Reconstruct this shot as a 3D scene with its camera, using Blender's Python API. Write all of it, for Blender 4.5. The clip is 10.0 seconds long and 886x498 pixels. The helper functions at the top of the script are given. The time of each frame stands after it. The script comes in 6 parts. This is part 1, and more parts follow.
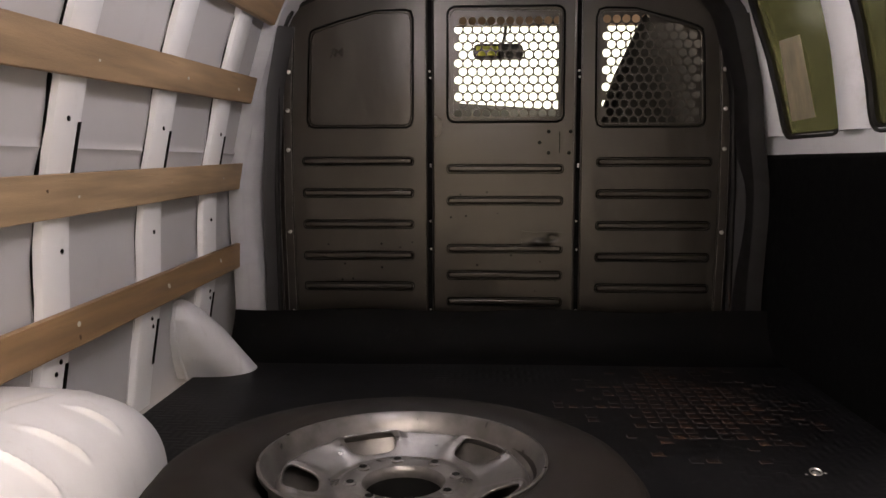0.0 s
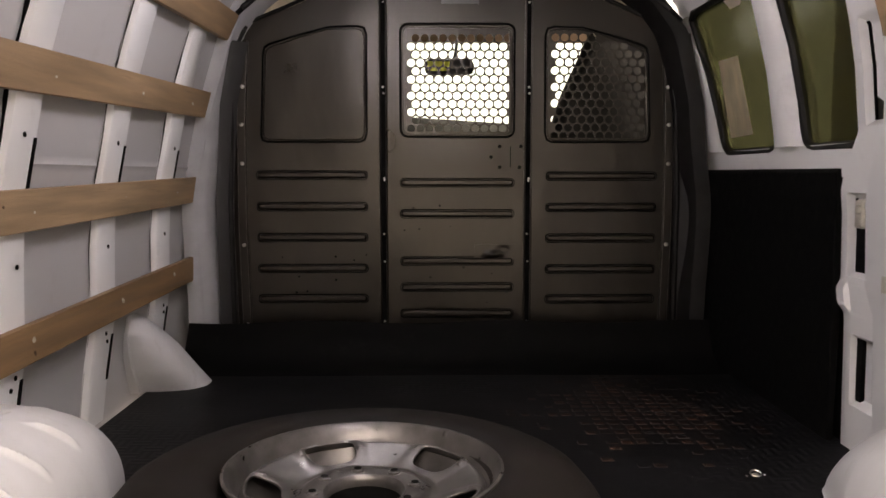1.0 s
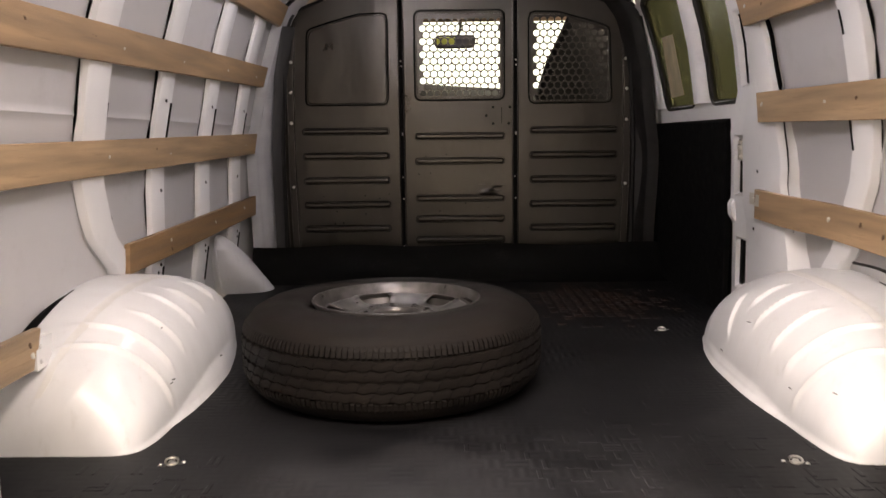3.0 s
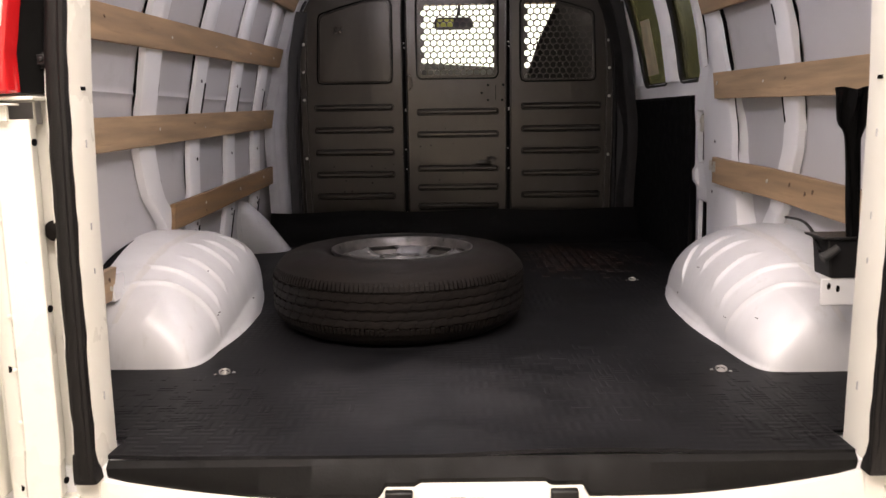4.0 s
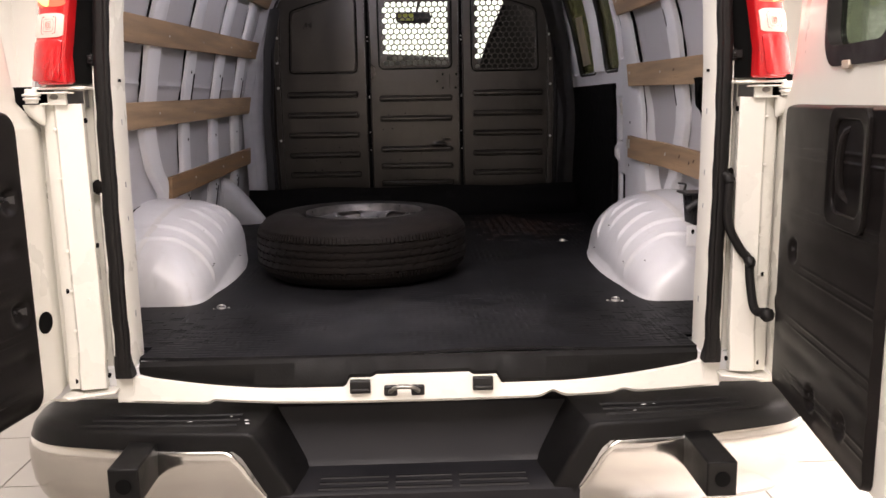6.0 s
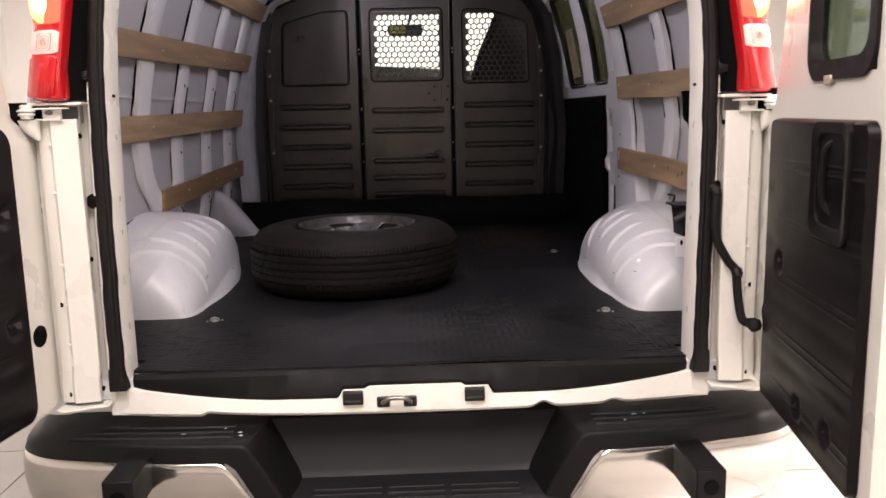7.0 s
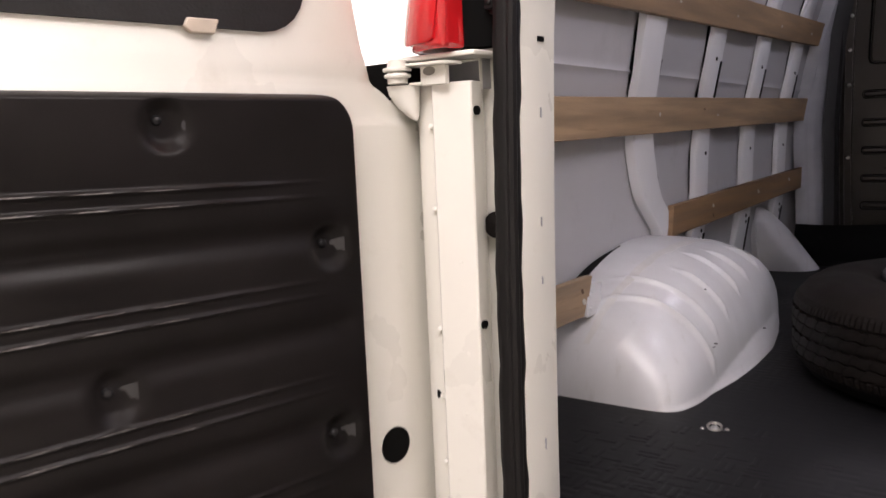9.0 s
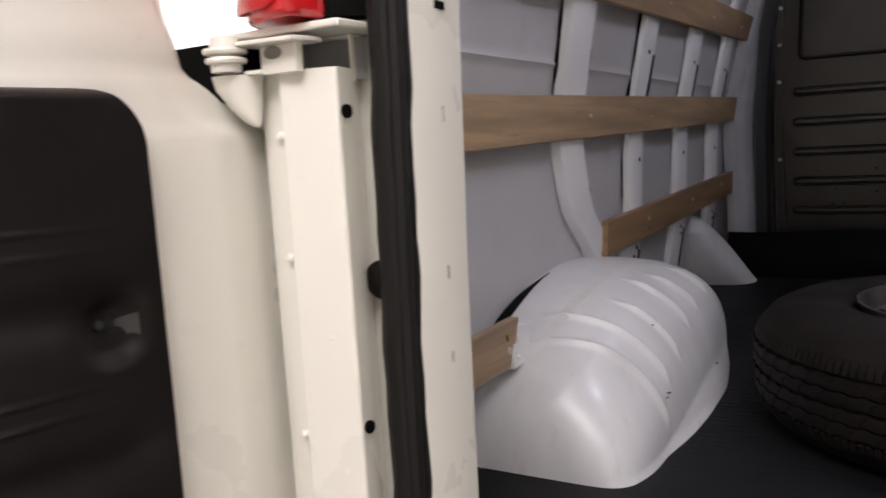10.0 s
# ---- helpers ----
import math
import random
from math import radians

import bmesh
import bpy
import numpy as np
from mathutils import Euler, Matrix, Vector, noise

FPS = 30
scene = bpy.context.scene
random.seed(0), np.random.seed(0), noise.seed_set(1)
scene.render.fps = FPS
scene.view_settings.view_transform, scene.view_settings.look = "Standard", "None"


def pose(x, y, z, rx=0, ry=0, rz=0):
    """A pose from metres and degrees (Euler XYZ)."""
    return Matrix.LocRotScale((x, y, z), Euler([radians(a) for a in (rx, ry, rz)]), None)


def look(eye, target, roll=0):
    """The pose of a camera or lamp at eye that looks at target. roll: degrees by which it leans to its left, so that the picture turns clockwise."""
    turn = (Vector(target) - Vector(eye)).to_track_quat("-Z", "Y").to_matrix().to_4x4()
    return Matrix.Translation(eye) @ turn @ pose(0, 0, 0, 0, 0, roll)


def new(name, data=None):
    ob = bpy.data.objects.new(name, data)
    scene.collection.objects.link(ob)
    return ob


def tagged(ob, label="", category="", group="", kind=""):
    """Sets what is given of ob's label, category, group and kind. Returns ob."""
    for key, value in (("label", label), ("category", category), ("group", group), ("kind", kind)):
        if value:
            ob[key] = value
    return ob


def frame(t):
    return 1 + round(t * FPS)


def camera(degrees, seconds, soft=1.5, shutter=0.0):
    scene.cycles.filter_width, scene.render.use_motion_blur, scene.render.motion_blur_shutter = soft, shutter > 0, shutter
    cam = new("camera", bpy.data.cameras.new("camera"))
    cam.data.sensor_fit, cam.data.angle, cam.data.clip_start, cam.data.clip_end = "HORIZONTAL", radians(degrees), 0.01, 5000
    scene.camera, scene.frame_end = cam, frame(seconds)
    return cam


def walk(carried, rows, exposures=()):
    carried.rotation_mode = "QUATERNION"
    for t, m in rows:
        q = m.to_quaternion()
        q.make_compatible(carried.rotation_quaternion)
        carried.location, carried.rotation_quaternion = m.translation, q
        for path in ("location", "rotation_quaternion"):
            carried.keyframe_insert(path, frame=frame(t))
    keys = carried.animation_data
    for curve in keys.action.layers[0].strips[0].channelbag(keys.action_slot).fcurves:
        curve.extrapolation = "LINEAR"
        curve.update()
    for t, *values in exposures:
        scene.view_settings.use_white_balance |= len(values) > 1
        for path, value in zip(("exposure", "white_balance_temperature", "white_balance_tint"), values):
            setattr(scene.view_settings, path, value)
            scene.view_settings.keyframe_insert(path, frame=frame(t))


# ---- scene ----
cam = camera(57.2, 10.0, shutter=0.3)
PATH = [
    (0, (-0.083, 0.203, 0.688), (-0.176, 2.189, 0.476), -0.1),
    (0.5, (-0.111, 0.175, 0.7), (-0.165, 2.163, 0.493), -0.3),
    (1, (-0.095, 0.155, 0.7), (-0.065, 2.146, 0.514), -0.0),
    (1.5, (-0.102, 0.109, 0.702), (-0.039, 2.1, 0.533), -0.3),
    (2, (-0.036, -0.126, 0.678), (-0.017, 1.867, 0.514), -0.6),
    (2.5, (-0.01, -0.416, 0.667), (-0.036, 1.573, 0.453), -0.8),
    (3, (-0.069, -0.708, 0.651), (-0.076, 1.274, 0.383), -0.7),
    (4.5, (-0.054, -1.261, 0.643), (-0.067, 0.71, 0.304), -0.9),
    (5, (-0.063, -1.397, 0.639), (-0.036, 0.571, 0.282), -1.1),
    (5.5, (-0.029, -1.559, 0.638), (0.011, 0.405, 0.259), -1.1),
    (6.8, (0.012, -1.697, 0.634), (0.1, 0.278, 0.328), -1.0),
    (7, (0.004, -1.68, 0.646), (0.081, 0.291, 0.315), -1.2),
    (7.5, (-0.003, -1.482, 0.595), (-0.131, 0.475, 0.205), -1.7),
    (8, (-0.071, -1.191, 0.547), (-0.566, 0.72, 0.224), -3.0),
    (8.5, (-0.098, -0.896, 0.541), (-1.011, 0.86, 0.249), -2.7),
    (9, (-0.162, -0.629, 0.567), (-1.328, 0.975, 0.308), -2.5),
    (9.5, (-0.321, -0.413, 0.583), (-1.46, 1.214, 0.351), -1.4),
    (10, (-0.331, -0.295, 0.575), (-1.333, 1.417, 0.317), -3.4),
]
walk(cam, [(t, look(eye, target, roll)) for t, eye, target, roll in PATH],
     [(0, 0.39, 7200, 18), (1, 0.34, 7200, 18), (2, 0.37, 7200, 18), (3, 0.32, 7200, 18), (4.5, -0.10, 6600, 20), (5.5, -0.16, 6530, 20), (7, -0.48, 6480, 24), (7.5, -0.50, 6450, 17), (8, -0.50, 6300, 18), (8.5, -0.52, 6230, 18), (9, -0.57, 6300, 22), (10, -0.68, 6180, 18)])


# ---- light ----
wd = bpy.data.worlds.new("room_air")
scene.world = wd
wd.use_nodes = True
wd.node_tree.nodes["Background"].inputs[0].default_value = (1.0, 0.93, 0.85, 1)
wd.node_tree.nodes["Background"].inputs[1].default_value = 0.05


def area(name, at, target, sx, sy, power, color):
    d = bpy.data.lights.new(name, "AREA")
    d.shape, d.size, d.size_y, d.energy, d.color = "RECTANGLE", sx, sy, power, color
    o = new(name, d)
    o.matrix_world = look(at, target)
    return o


WARM, COOL = (1.0, 0.945, 0.865), (0.91, 0.92, 1.0)
# overhead lights, all unseen and without fixtures, placed to match the brightness
area("unseen_overhead_light", (-0.25, -1.6, 2.75), (-0.2, -1.3, 0), 3.2, 1.5, 265, WARM)
area("unseen_overhead_light", (-2.6, 1.5, 2.75), (-2.4, 1.3, 0), 0.5, 2.4, 42, WARM)
# added wash that burns out the left wall
area("unseen_overhead_light", (-4.2, 5.0, 2.75), (-5, 5.0, 1.2), 0.4, 6.5, 430, WARM)
area("unseen_overhead_light", (2.6, 1.5, 2.75), (2.4, 1.3, 0), 0.5, 2.4, 680, WARM)
# added to light the wall behind the side windows
area("unseen_overhead_light", (3.2, 4.2, 2.75), (3.2, 4.0, 0), 0.5, 2.4, 120, WARM)
# added narrow light that brightens only the floor at the right rear
area("unseen_overhead_light", (2.3, -0.5, 2.75), (2.3, -0.5, 0), 0.6, 1.2, 170, WARM).data.spread = radians(62)
# assumed dome lamps, unseen, added to light the hold
for x, y, power in ((0, 1.0, 12.5), (-0.24, 2.3, 6.2)):
    d = bpy.data.lights.new("dome_lamp_light", "POINT")
    d.energy, d.color, d.shadow_soft_size = power, COOL, 0.05
    new("dome_lamp_light", d).location = (x, y, 1.33)

# ---- materials ----


def shade(name, base, rough=0.5, metal=0.0, scale=8.0, vary=0.15, grain=0.0, grain_scale=300.0, stain=None, stain_amount=0.0,
          coat=0.0, stretch=(1, 1, 1), spec=0.5, spec_tint=None, relief=0.002):
    m = bpy.data.materials.new(name)
    m.use_nodes = True
    nt = m.node_tree
    b = nt.nodes["Principled BSDF"]
    b.inputs["Metallic"].default_value = metal
    b.inputs["Coat Weight"].default_value = coat
    b.inputs["Coat Roughness"].default_value = 0.12
    b.inputs["Specular IOR Level"].default_value = spec
    if spec_tint:
        b.inputs["Specular Tint"].default_value = (*spec_tint, 1)
    tc = nt.nodes.new("ShaderNodeTexCoord")
    mp = nt.nodes.new("ShaderNodeMapping")
    mp.inputs["Scale"].default_value = stretch
    nt.links.new(tc.outputs["Object"], mp.inputs[0])
    n1 = nt.nodes.new("ShaderNodeTexNoise")
    n1.inputs["Scale"].default_value, n1.inputs["Detail"].default_value = scale, 6
    nt.links.new(mp.outputs[0], n1.inputs["Vector"])
    ramp = nt.nodes.new("ShaderNodeMapRange")
    ramp.inputs["From Min"].default_value, ramp.inputs["From Max"].default_value = 0.3, 0.7
    ramp.inputs["To Min"].default_value, ramp.inputs["To Max"].default_value = 1 - vary, 1 + vary
    nt.links.new(n1.outputs["Fac"], ramp.inputs["Value"])
    mul = nt.nodes.new("ShaderNodeMix")
    mul.data_type, mul.blend_type = "RGBA", "MULTIPLY"
    mul.inputs["Factor"].default_value = 1
    mul.inputs["A"].default_value = (*base, 1)
    nt.links.new(ramp.outputs[0], mul.inputs["B"])
    out = mul.outputs["Result"]
    if stain:
        n2 = nt.nodes.new("ShaderNodeTexNoise")
        n2.inputs["Scale"].default_value, n2.inputs["Detail"].default_value, n2.inputs["Roughness"].default_value = scale * 2.3, 8, 0.7
        nt.links.new(mp.outputs[0], n2.inputs["Vector"])
        r2 = nt.nodes.new("ShaderNodeMapRange")
        r2.inputs["From Min"].default_value, r2.inputs["From Max"].default_value = 0.58, 0.75
        r2.inputs["To Max"].default_value = stain_amount
        nt.links.new(n2.outputs["Fac"], r2.inputs["Value"])
        mx = nt.nodes.new("ShaderNodeMix")
        mx.data_type = "RGBA"
        nt.links.new(r2.outputs[0], mx.inputs["Factor"])
        nt.links.new(out, mx.inputs["A"])
        mx.inputs["B"].default_value = (*stain, 1)
        out = mx.outputs["Result"]
    nt.links.new(out, b.inputs["Base Color"])
    rr = nt.nodes.new("ShaderNodeMapRange")
    rr.inputs["From Min"].default_value, rr.inputs["From Max"].default_value = 0.3, 0.7
    rr.inputs["To Min"].default_value, rr.inputs["To Max"].default_value = max(0.03, rough * 0.8), min(1, rough * 1.2)
    nt.links.new(n1.outputs["Fac"], rr.inputs["Value"])
    nt.links.new(rr.outputs[0], b.inputs["Roughness"])
    if grain:
        n3 = nt.nodes.new("ShaderNodeTexNoise")
        n3.inputs["Scale"].default_value, n3.inputs["Detail"].default_value = grain_scale, 3
        nt.links.new(mp.outputs[0], n3.inputs["Vector"])
        bp = nt.nodes.new("ShaderNodeBump")
        bp.inputs["Strength"].default_value, bp.inputs["Distance"].default_value = grain, relief
        nt.links.new(n3.outputs["Fac"], bp.inputs["Height"])
        nt.links.new(bp.outputs[0], b.inputs["Normal"])
    return m


def glass(name, tint, rough=0.0, edge=0.6):
    m = bpy.data.materials.new(name)
    m.use_nodes = True
    nt = m.node_tree
    nt.nodes.remove(nt.nodes["Principled BSDF"])
    tr, gl, mx, lw = (nt.nodes.new(k) for k in ("ShaderNodeBsdfTransparent", "ShaderNodeBsdfGlossy", "ShaderNodeMixShader", "ShaderNodeLayerWeight"))
    tr.inputs[0].default_value = (*tint, 1)
    gl.inputs["Roughness"].default_value = rough
    pw, ma = nt.nodes.new("ShaderNodeMath"), nt.nodes.new("ShaderNodeMath")
    pw.operation, pw.inputs[1].default_value = "POWER", 4.0
    ma.operation, ma.inputs[1].default_value, ma.inputs[2].default_value = "MULTIPLY_ADD", edge, 0.05
    nt.links.new(lw.outputs["Facing"], pw.inputs[0])
    nt.links.new(pw.outputs[0], ma.inputs[0])
    nt.links.new(ma.outputs[0], mx.inputs[0])
    nt.links.new(tr.outputs[0], mx.inputs[1])
    nt.links.new(gl.outputs[0], mx.inputs[2])
    nt.links.new(mx.outputs[0], nt.nodes["Material Output"].inputs[0])
    return m


def glow(name, color, strength):
    m = bpy.data.materials.new(name)
    m.use_nodes = True
    b = m.node_tree.nodes["Principled BSDF"]
    b.inputs["Base Color"].default_value = (*color, 1)
    b.inputs["Emission Color"].default_value = (*color, 1)
    b.inputs["Emission Strength"].default_value = strength
    return m


def dust():
    """Dust and glints on worn rubber bars, both put into the colour, varied bar by bar."""
    m = shade("dusty_glinting_ribs", (0.050, 0.025, 0.016), 0.6, vary=0.6, scale=30, spec=0.25)
    nt = m.node_tree
    b = nt.nodes["Principled BSDF"]
    geo, ramp, mix = nt.nodes.new("ShaderNodeNewGeometry"), nt.nodes.new("ShaderNodeMapRange"), nt.nodes.new("ShaderNodeMix")
    mix.data_type = "RGBA"
    ramp.inputs["From Min"].default_value, ramp.inputs["From Max"].default_value = 0.05, 1.0
    nt.links.new(geo.outputs["Random Per Island"], ramp.inputs["Value"])
    nt.links.new(ramp.outputs[0], mix.inputs["Factor"])
    mix.inputs["A"].default_value = (0.005, 0.0042, 0.004, 1)
    nt.links.new(b.inputs["Base Color"].links[0].from_socket, mix.inputs["B"])
    nt.links.new(mix.outputs["Result"], b.inputs["Base Color"])
    return m


PAINT = shade("white_body_paint", (0.755, 0.742, 0.68), 0.30, vary=0.03, scale=5, stain=(0.46, 0.42, 0.34), stain_amount=0.24, grain=0.04, grain_scale=60, coat=0.25)
INNER = shade("white_inner_paint", (0.78, 0.78, 0.79), 0.42, vary=0.04, scale=4, stain=(0.42, 0.41, 0.40), stain_amount=0.30, grain=0.06, grain_scale=45)
ARCH = shade("scuffed_white_arch_paint", (0.655, 0.655, 0.67), 0.36, vary=0.06, scale=7, stretch=(1.6, 1.6, 0.5), stain=(0.36, 0.33, 0.28), stain_amount=0.34, grain=0.07, grain_scale=40, coat=0.2)
SKINP = shade("grey_primed_sheet", (0.52, 0.51, 0.52), 0.5, vary=0.05, scale=3, stain=(0.33, 0.32, 0.31), stain_amount=0.25, grain=0.08, grain_scale=40)
GREY = shade("grey_trim", (0.028, 0.027, 0.027), 0.6, vary=0.1, scale=10, grain=0.2, grain_scale=300)
# sheen tinted warm to match the bulkhead's brown tone
STEEL = shade("black_painted_steel", (0.0050, 0.0036, 0.0025), 0.33, vary=0.35, scale=2.2, stain=(0.022, 0.016, 0.011), stain_amount=0.45, grain=0.5, grain_scale=3.2, relief=0.02, spec=0.62, stretch=(1.5, 1, 0.7), spec_tint=(1.0, 0.94, 0.87))
# near-black for the shade in gaps, holes and recesses; also used for scuffs
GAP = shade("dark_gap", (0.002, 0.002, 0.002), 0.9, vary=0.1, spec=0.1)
BLACK = shade("black_plastic", (0.0075, 0.007, 0.0072), 0.42, vary=0.15, scale=9, grain=0.25, grain_scale=700, spec=0.4)
PAD = shade("black_bumper_plastic", (0.0036, 0.0034, 0.0036), 0.50, vary=0.2, scale=9, stain=(0.008, 0.0075, 0.0075), stain_amount=0.5, grain=0.25, grain_scale=500, spec=0.22)
WELL = shade("black_step_plastic", (0.0075, 0.0074, 0.0092), 0.55, vary=0.15, scale=7, grain=0.2, grain_scale=500, spec=0.26)
TRIM = shade("black_door_trim", (0.0088, 0.0074, 0.0071), 0.36, vary=0.3, scale=6, stain=(0.015, 0.0128, 0.0122), stain_amount=0.5, grain=0.10, grain_scale=450, spec=0.12)
CARPET = shade("black_felt", (0.0019, 0.0018, 0.0018), 0.95, vary=0.3, scale=40, grain=0.6, grain_scale=900, spec=0.1)
SEAL = shade("black_rubber_seal", (0.0050, 0.0042, 0.0040), 0.62, vary=0.2, scale=20, grain=0.2, grain_scale=300, spec=0.3)
RUBBER = shade("tyre_rubber", (0.0058, 0.0043, 0.0036), 0.66, vary=0.45, scale=6, stain=(0.013, 0.0092, 0.0070), stain_amount=0.7, grain=0.3, grain_scale=400, spec=0.14)
RIM = shade("painted_grey_steel", (0.090, 0.084, 0.082), 0.33, metal=0.62, vary=0.4, scale=26, stain=(0.030, 0.027, 0.025), stain_amount=0.6, grain=0.12, grain_scale=120)
CHROME = shade("chrome", (0.60, 0.585, 0.56), 0.17, metal=1.0, vary=0.05, scale=6)
ZINC = shade("zinc", (0.62, 0.61, 0.58), 0.3, metal=1.0, vary=0.1, scale=40)
DARKZINC = shade("worn_dark_zinc", (0.22, 0.21, 0.19), 0.35, metal=0.9, vary=0.3, scale=40)
WOODS = [shade("pale_plywood", c, 0.58, vary=0.30, scale=3.4, stretch=(6, 0.7, 11), stain=(0.19, 0.12, 0.065), stain_amount=0.6, grain=0.4, grain_scale=70)
         for c in ((0.40, 0.275, 0.165), (0.35, 0.232, 0.135), (0.27, 0.165, 0.085))]
SIDE_TINT = glass("side_tinted_glass", (0.125, 0.128, 0.086), 0.16, 0.16)
TINT = glass("tinted_glass", (0.42, 0.48, 0.41), 0.05)
CLEAR = glass("clear_glass", (0.86, 0.90, 0.86))
CLOTH = shade("dark_seat_cloth", (0.012, 0.011, 0.0095), 0.9, vary=0.25, scale=30, grain=0.4, grain_scale=500, spec=0.2)
HEADLINER = shade("tan_headliner", (0.30, 0.20, 0.13), 0.9, vary=0.1, scale=20)
WALL = shade("white_wall", (0.80, 0.78, 0.73), 0.8, vary=0.04, scale=1.5, grain=0.1, grain_scale=60)
GROUT = shade("grout", (0.16, 0.145, 0.125), 0.9, vary=0.2, scale=20)
TILE = shade("beige_tile", (0.24, 0.222, 0.195), 0.35, vary=0.10, scale=4, stain=(0.30, 0.275, 0.24), stain_amount=0.4, grain=0.06, grain_scale=80)
RED = shade("red_lens", (0.55, 0.012, 0.015), 0.12, vary=0.08, scale=30, coat=0.6)
PALE = shade("clear_lens", (0.86, 0.66, 0.60), 0.15, vary=0.08, scale=60, coat=0.6)
PINK = shade("pink_prism", (0.72, 0.26, 0.22), 0.2, vary=0.05)
LIT = glow("lit_red_lens", (1.0, 0.10, 0.05), 2.2)
AMBER = glow("lit_amber_halo", (1.0, 0.38, 0.10), 5.0)
BULB = glow("lit_bulb_glow", (1.0, 0.72, 0.30), 12.0)
SEALER = shade("beige_seam_sealer", (0.63, 0.62, 0.61), 0.5, vary=0.06, scale=25, stain=(0.42, 0.38, 0.31), stain_amount=0.4)
THRESH = shade("dull_black_threshold", (0.0045, 0.0042, 0.0042), 0.7, vary=0.2, scale=12, grain=0.2, grain_scale=200, spec=0.22)
DUST_GLINT = dust()
CLIPP = shade("cloudy_clip_plastic", (0.42, 0.36, 0.29), 0.35, vary=0.1, scale=60)
# grey that puts the shade on front post, pocket and slots into colour
POST = shade("grey_shade_paint", (0.36, 0.36, 0.375), 0.5, vary=0.12, scale=9, grain=0.15, grain_scale=60)
SCREW = shade("bright_screw", (0.62, 0.59, 0.52), 0.35, metal=0.35, vary=0.1, scale=90)
KNOT = shade("wood_knot", (0.10, 0.055, 0.028), 0.6, vary=0.3, scale=60)
CABTRIM = shade("cream_cab_trim", (0.55, 0.47, 0.35), 0.6, vary=0.08, scale=12)
# pale tone for the glints drawn on the door panel and edge strips
GLINT = shade("pale_glint_grey", (0.11, 0.10, 0.095), 0.5, vary=0.7, scale=40, stretch=(1, 3, 1))
YELLOW = shade("yellow_green_reflection", (0.55, 0.60, 0.08), 0.5)


def mat_rubber():
    """Ribbed rubber mat: a basket weave of short bars, half worn away, on black rubber."""
    m = shade("black_rubber_mat", (0.0050, 0.0050, 0.0058), 0.52, vary=0.5, scale=2.2, stain=(0.019, 0.0187, 0.020), stain_amount=0.7, spec=0.17)
    nt = m.node_tree
    b = nt.nodes["Principled BSDF"]
    tc = nt.nodes.new("ShaderNodeTexCoord")
    ch = nt.nodes.new("ShaderNodeTexChecker")
    ch.inputs["Scale"].default_value = 22
    nt.links.new(tc.outputs["Object"], ch.inputs["Vector"])
    waves = []
    for axis in ("X", "Y"):
        w = nt.nodes.new("ShaderNodeTexWave")
        w.bands_direction = axis
        w.inputs["Scale"].default_value = 14
        nt.links.new(tc.outputs["Object"], w.inputs["Vector"])
        waves.append(w)
    mx = nt.nodes.new("ShaderNodeMix")
    nt.links.new(ch.outputs["Fac"], mx.inputs["Factor"])
    nt.links.new(waves[0].outputs["Fac"], mx.inputs["A"])
    nt.links.new(waves[1].outputs["Fac"], mx.inputs["B"])
    bp = nt.nodes.new("ShaderNodeBump")
    bp.inputs["Strength"].default_value, bp.inputs["Distance"].default_value = 0.35, 0.003
    nt.links.new(mx.outputs["Result"], bp.inputs["Height"])
    # the pattern is worn flat but for a few patches
    wear = nt.nodes.new("ShaderNodeTexNoise")
    wear.inputs["Scale"].default_value, wear.inputs["Detail"].default_value = 1.7, 3
    nt.links.new(tc.outputs["Object"], wear.inputs["Vector"])
    wr = nt.nodes.new("ShaderNodeMapRange")
    wr.inputs["From Min"].default_value, wr.inputs["From Max"].default_value = 0.47, 0.66
    wr.inputs["To Min"].default_value, wr.inputs["To Max"].default_value = 0.04, 0.35
    nt.links.new(wear.outputs["Fac"], wr.inputs["Value"])
    nt.links.new(wr.outputs[0], bp.inputs["Strength"])
    nt.links.new(bp.outputs[0], b.inputs["Normal"])
    # a pale smear of dust between the wheel and the sill
    mp, sp, cl, mu, mr, mc = (nt.nodes.new("ShaderNode" + k) for k in ("Mapping", "TexGradient", "TexNoise", "Math", "MapRange", "Mix"))
    mp.inputs["Location"].default_value, mp.inputs["Scale"].default_value = (0.12, -1.46, 0), (1.5, 2.1, 1)
    sp.gradient_type = "SPHERICAL"
    mu.operation = "MULTIPLY"
    cl.inputs["Scale"].default_value, cl.inputs["Detail"].default_value, cl.inputs["Distortion"].default_value = 4.5, 7, 0.3
    nt.links.new(tc.outputs["Object"], mp.inputs["Vector"])
    nt.links.new(mp.outputs[0], sp.inputs["Vector"])
    nt.links.new(tc.outputs["Object"], cl.inputs["Vector"])
    mr.inputs["From Min"].default_value, mr.inputs["From Max"].default_value = 0.36, 0.72
    nt.links.new(cl.outputs["Fac"], mr.inputs["Value"])
    nt.links.new(sp.outputs["Fac"], mu.inputs[0])
    nt.links.new(mr.outputs[0], mu.inputs[1])
    mc.data_type = "RGBA"
    nt.links.new(mu.outputs[0], mc.inputs["Factor"])
    nt.links.new(b.inputs["Base Color"].links[0].from_socket, mc.inputs["A"])
    mc.inputs["B"].default_value = (0.034, 0.0335, 0.036, 1)
    nt.links.new(mc.outputs["Result"], b.inputs["Base Color"])
    return m


MAT = mat_rubber()
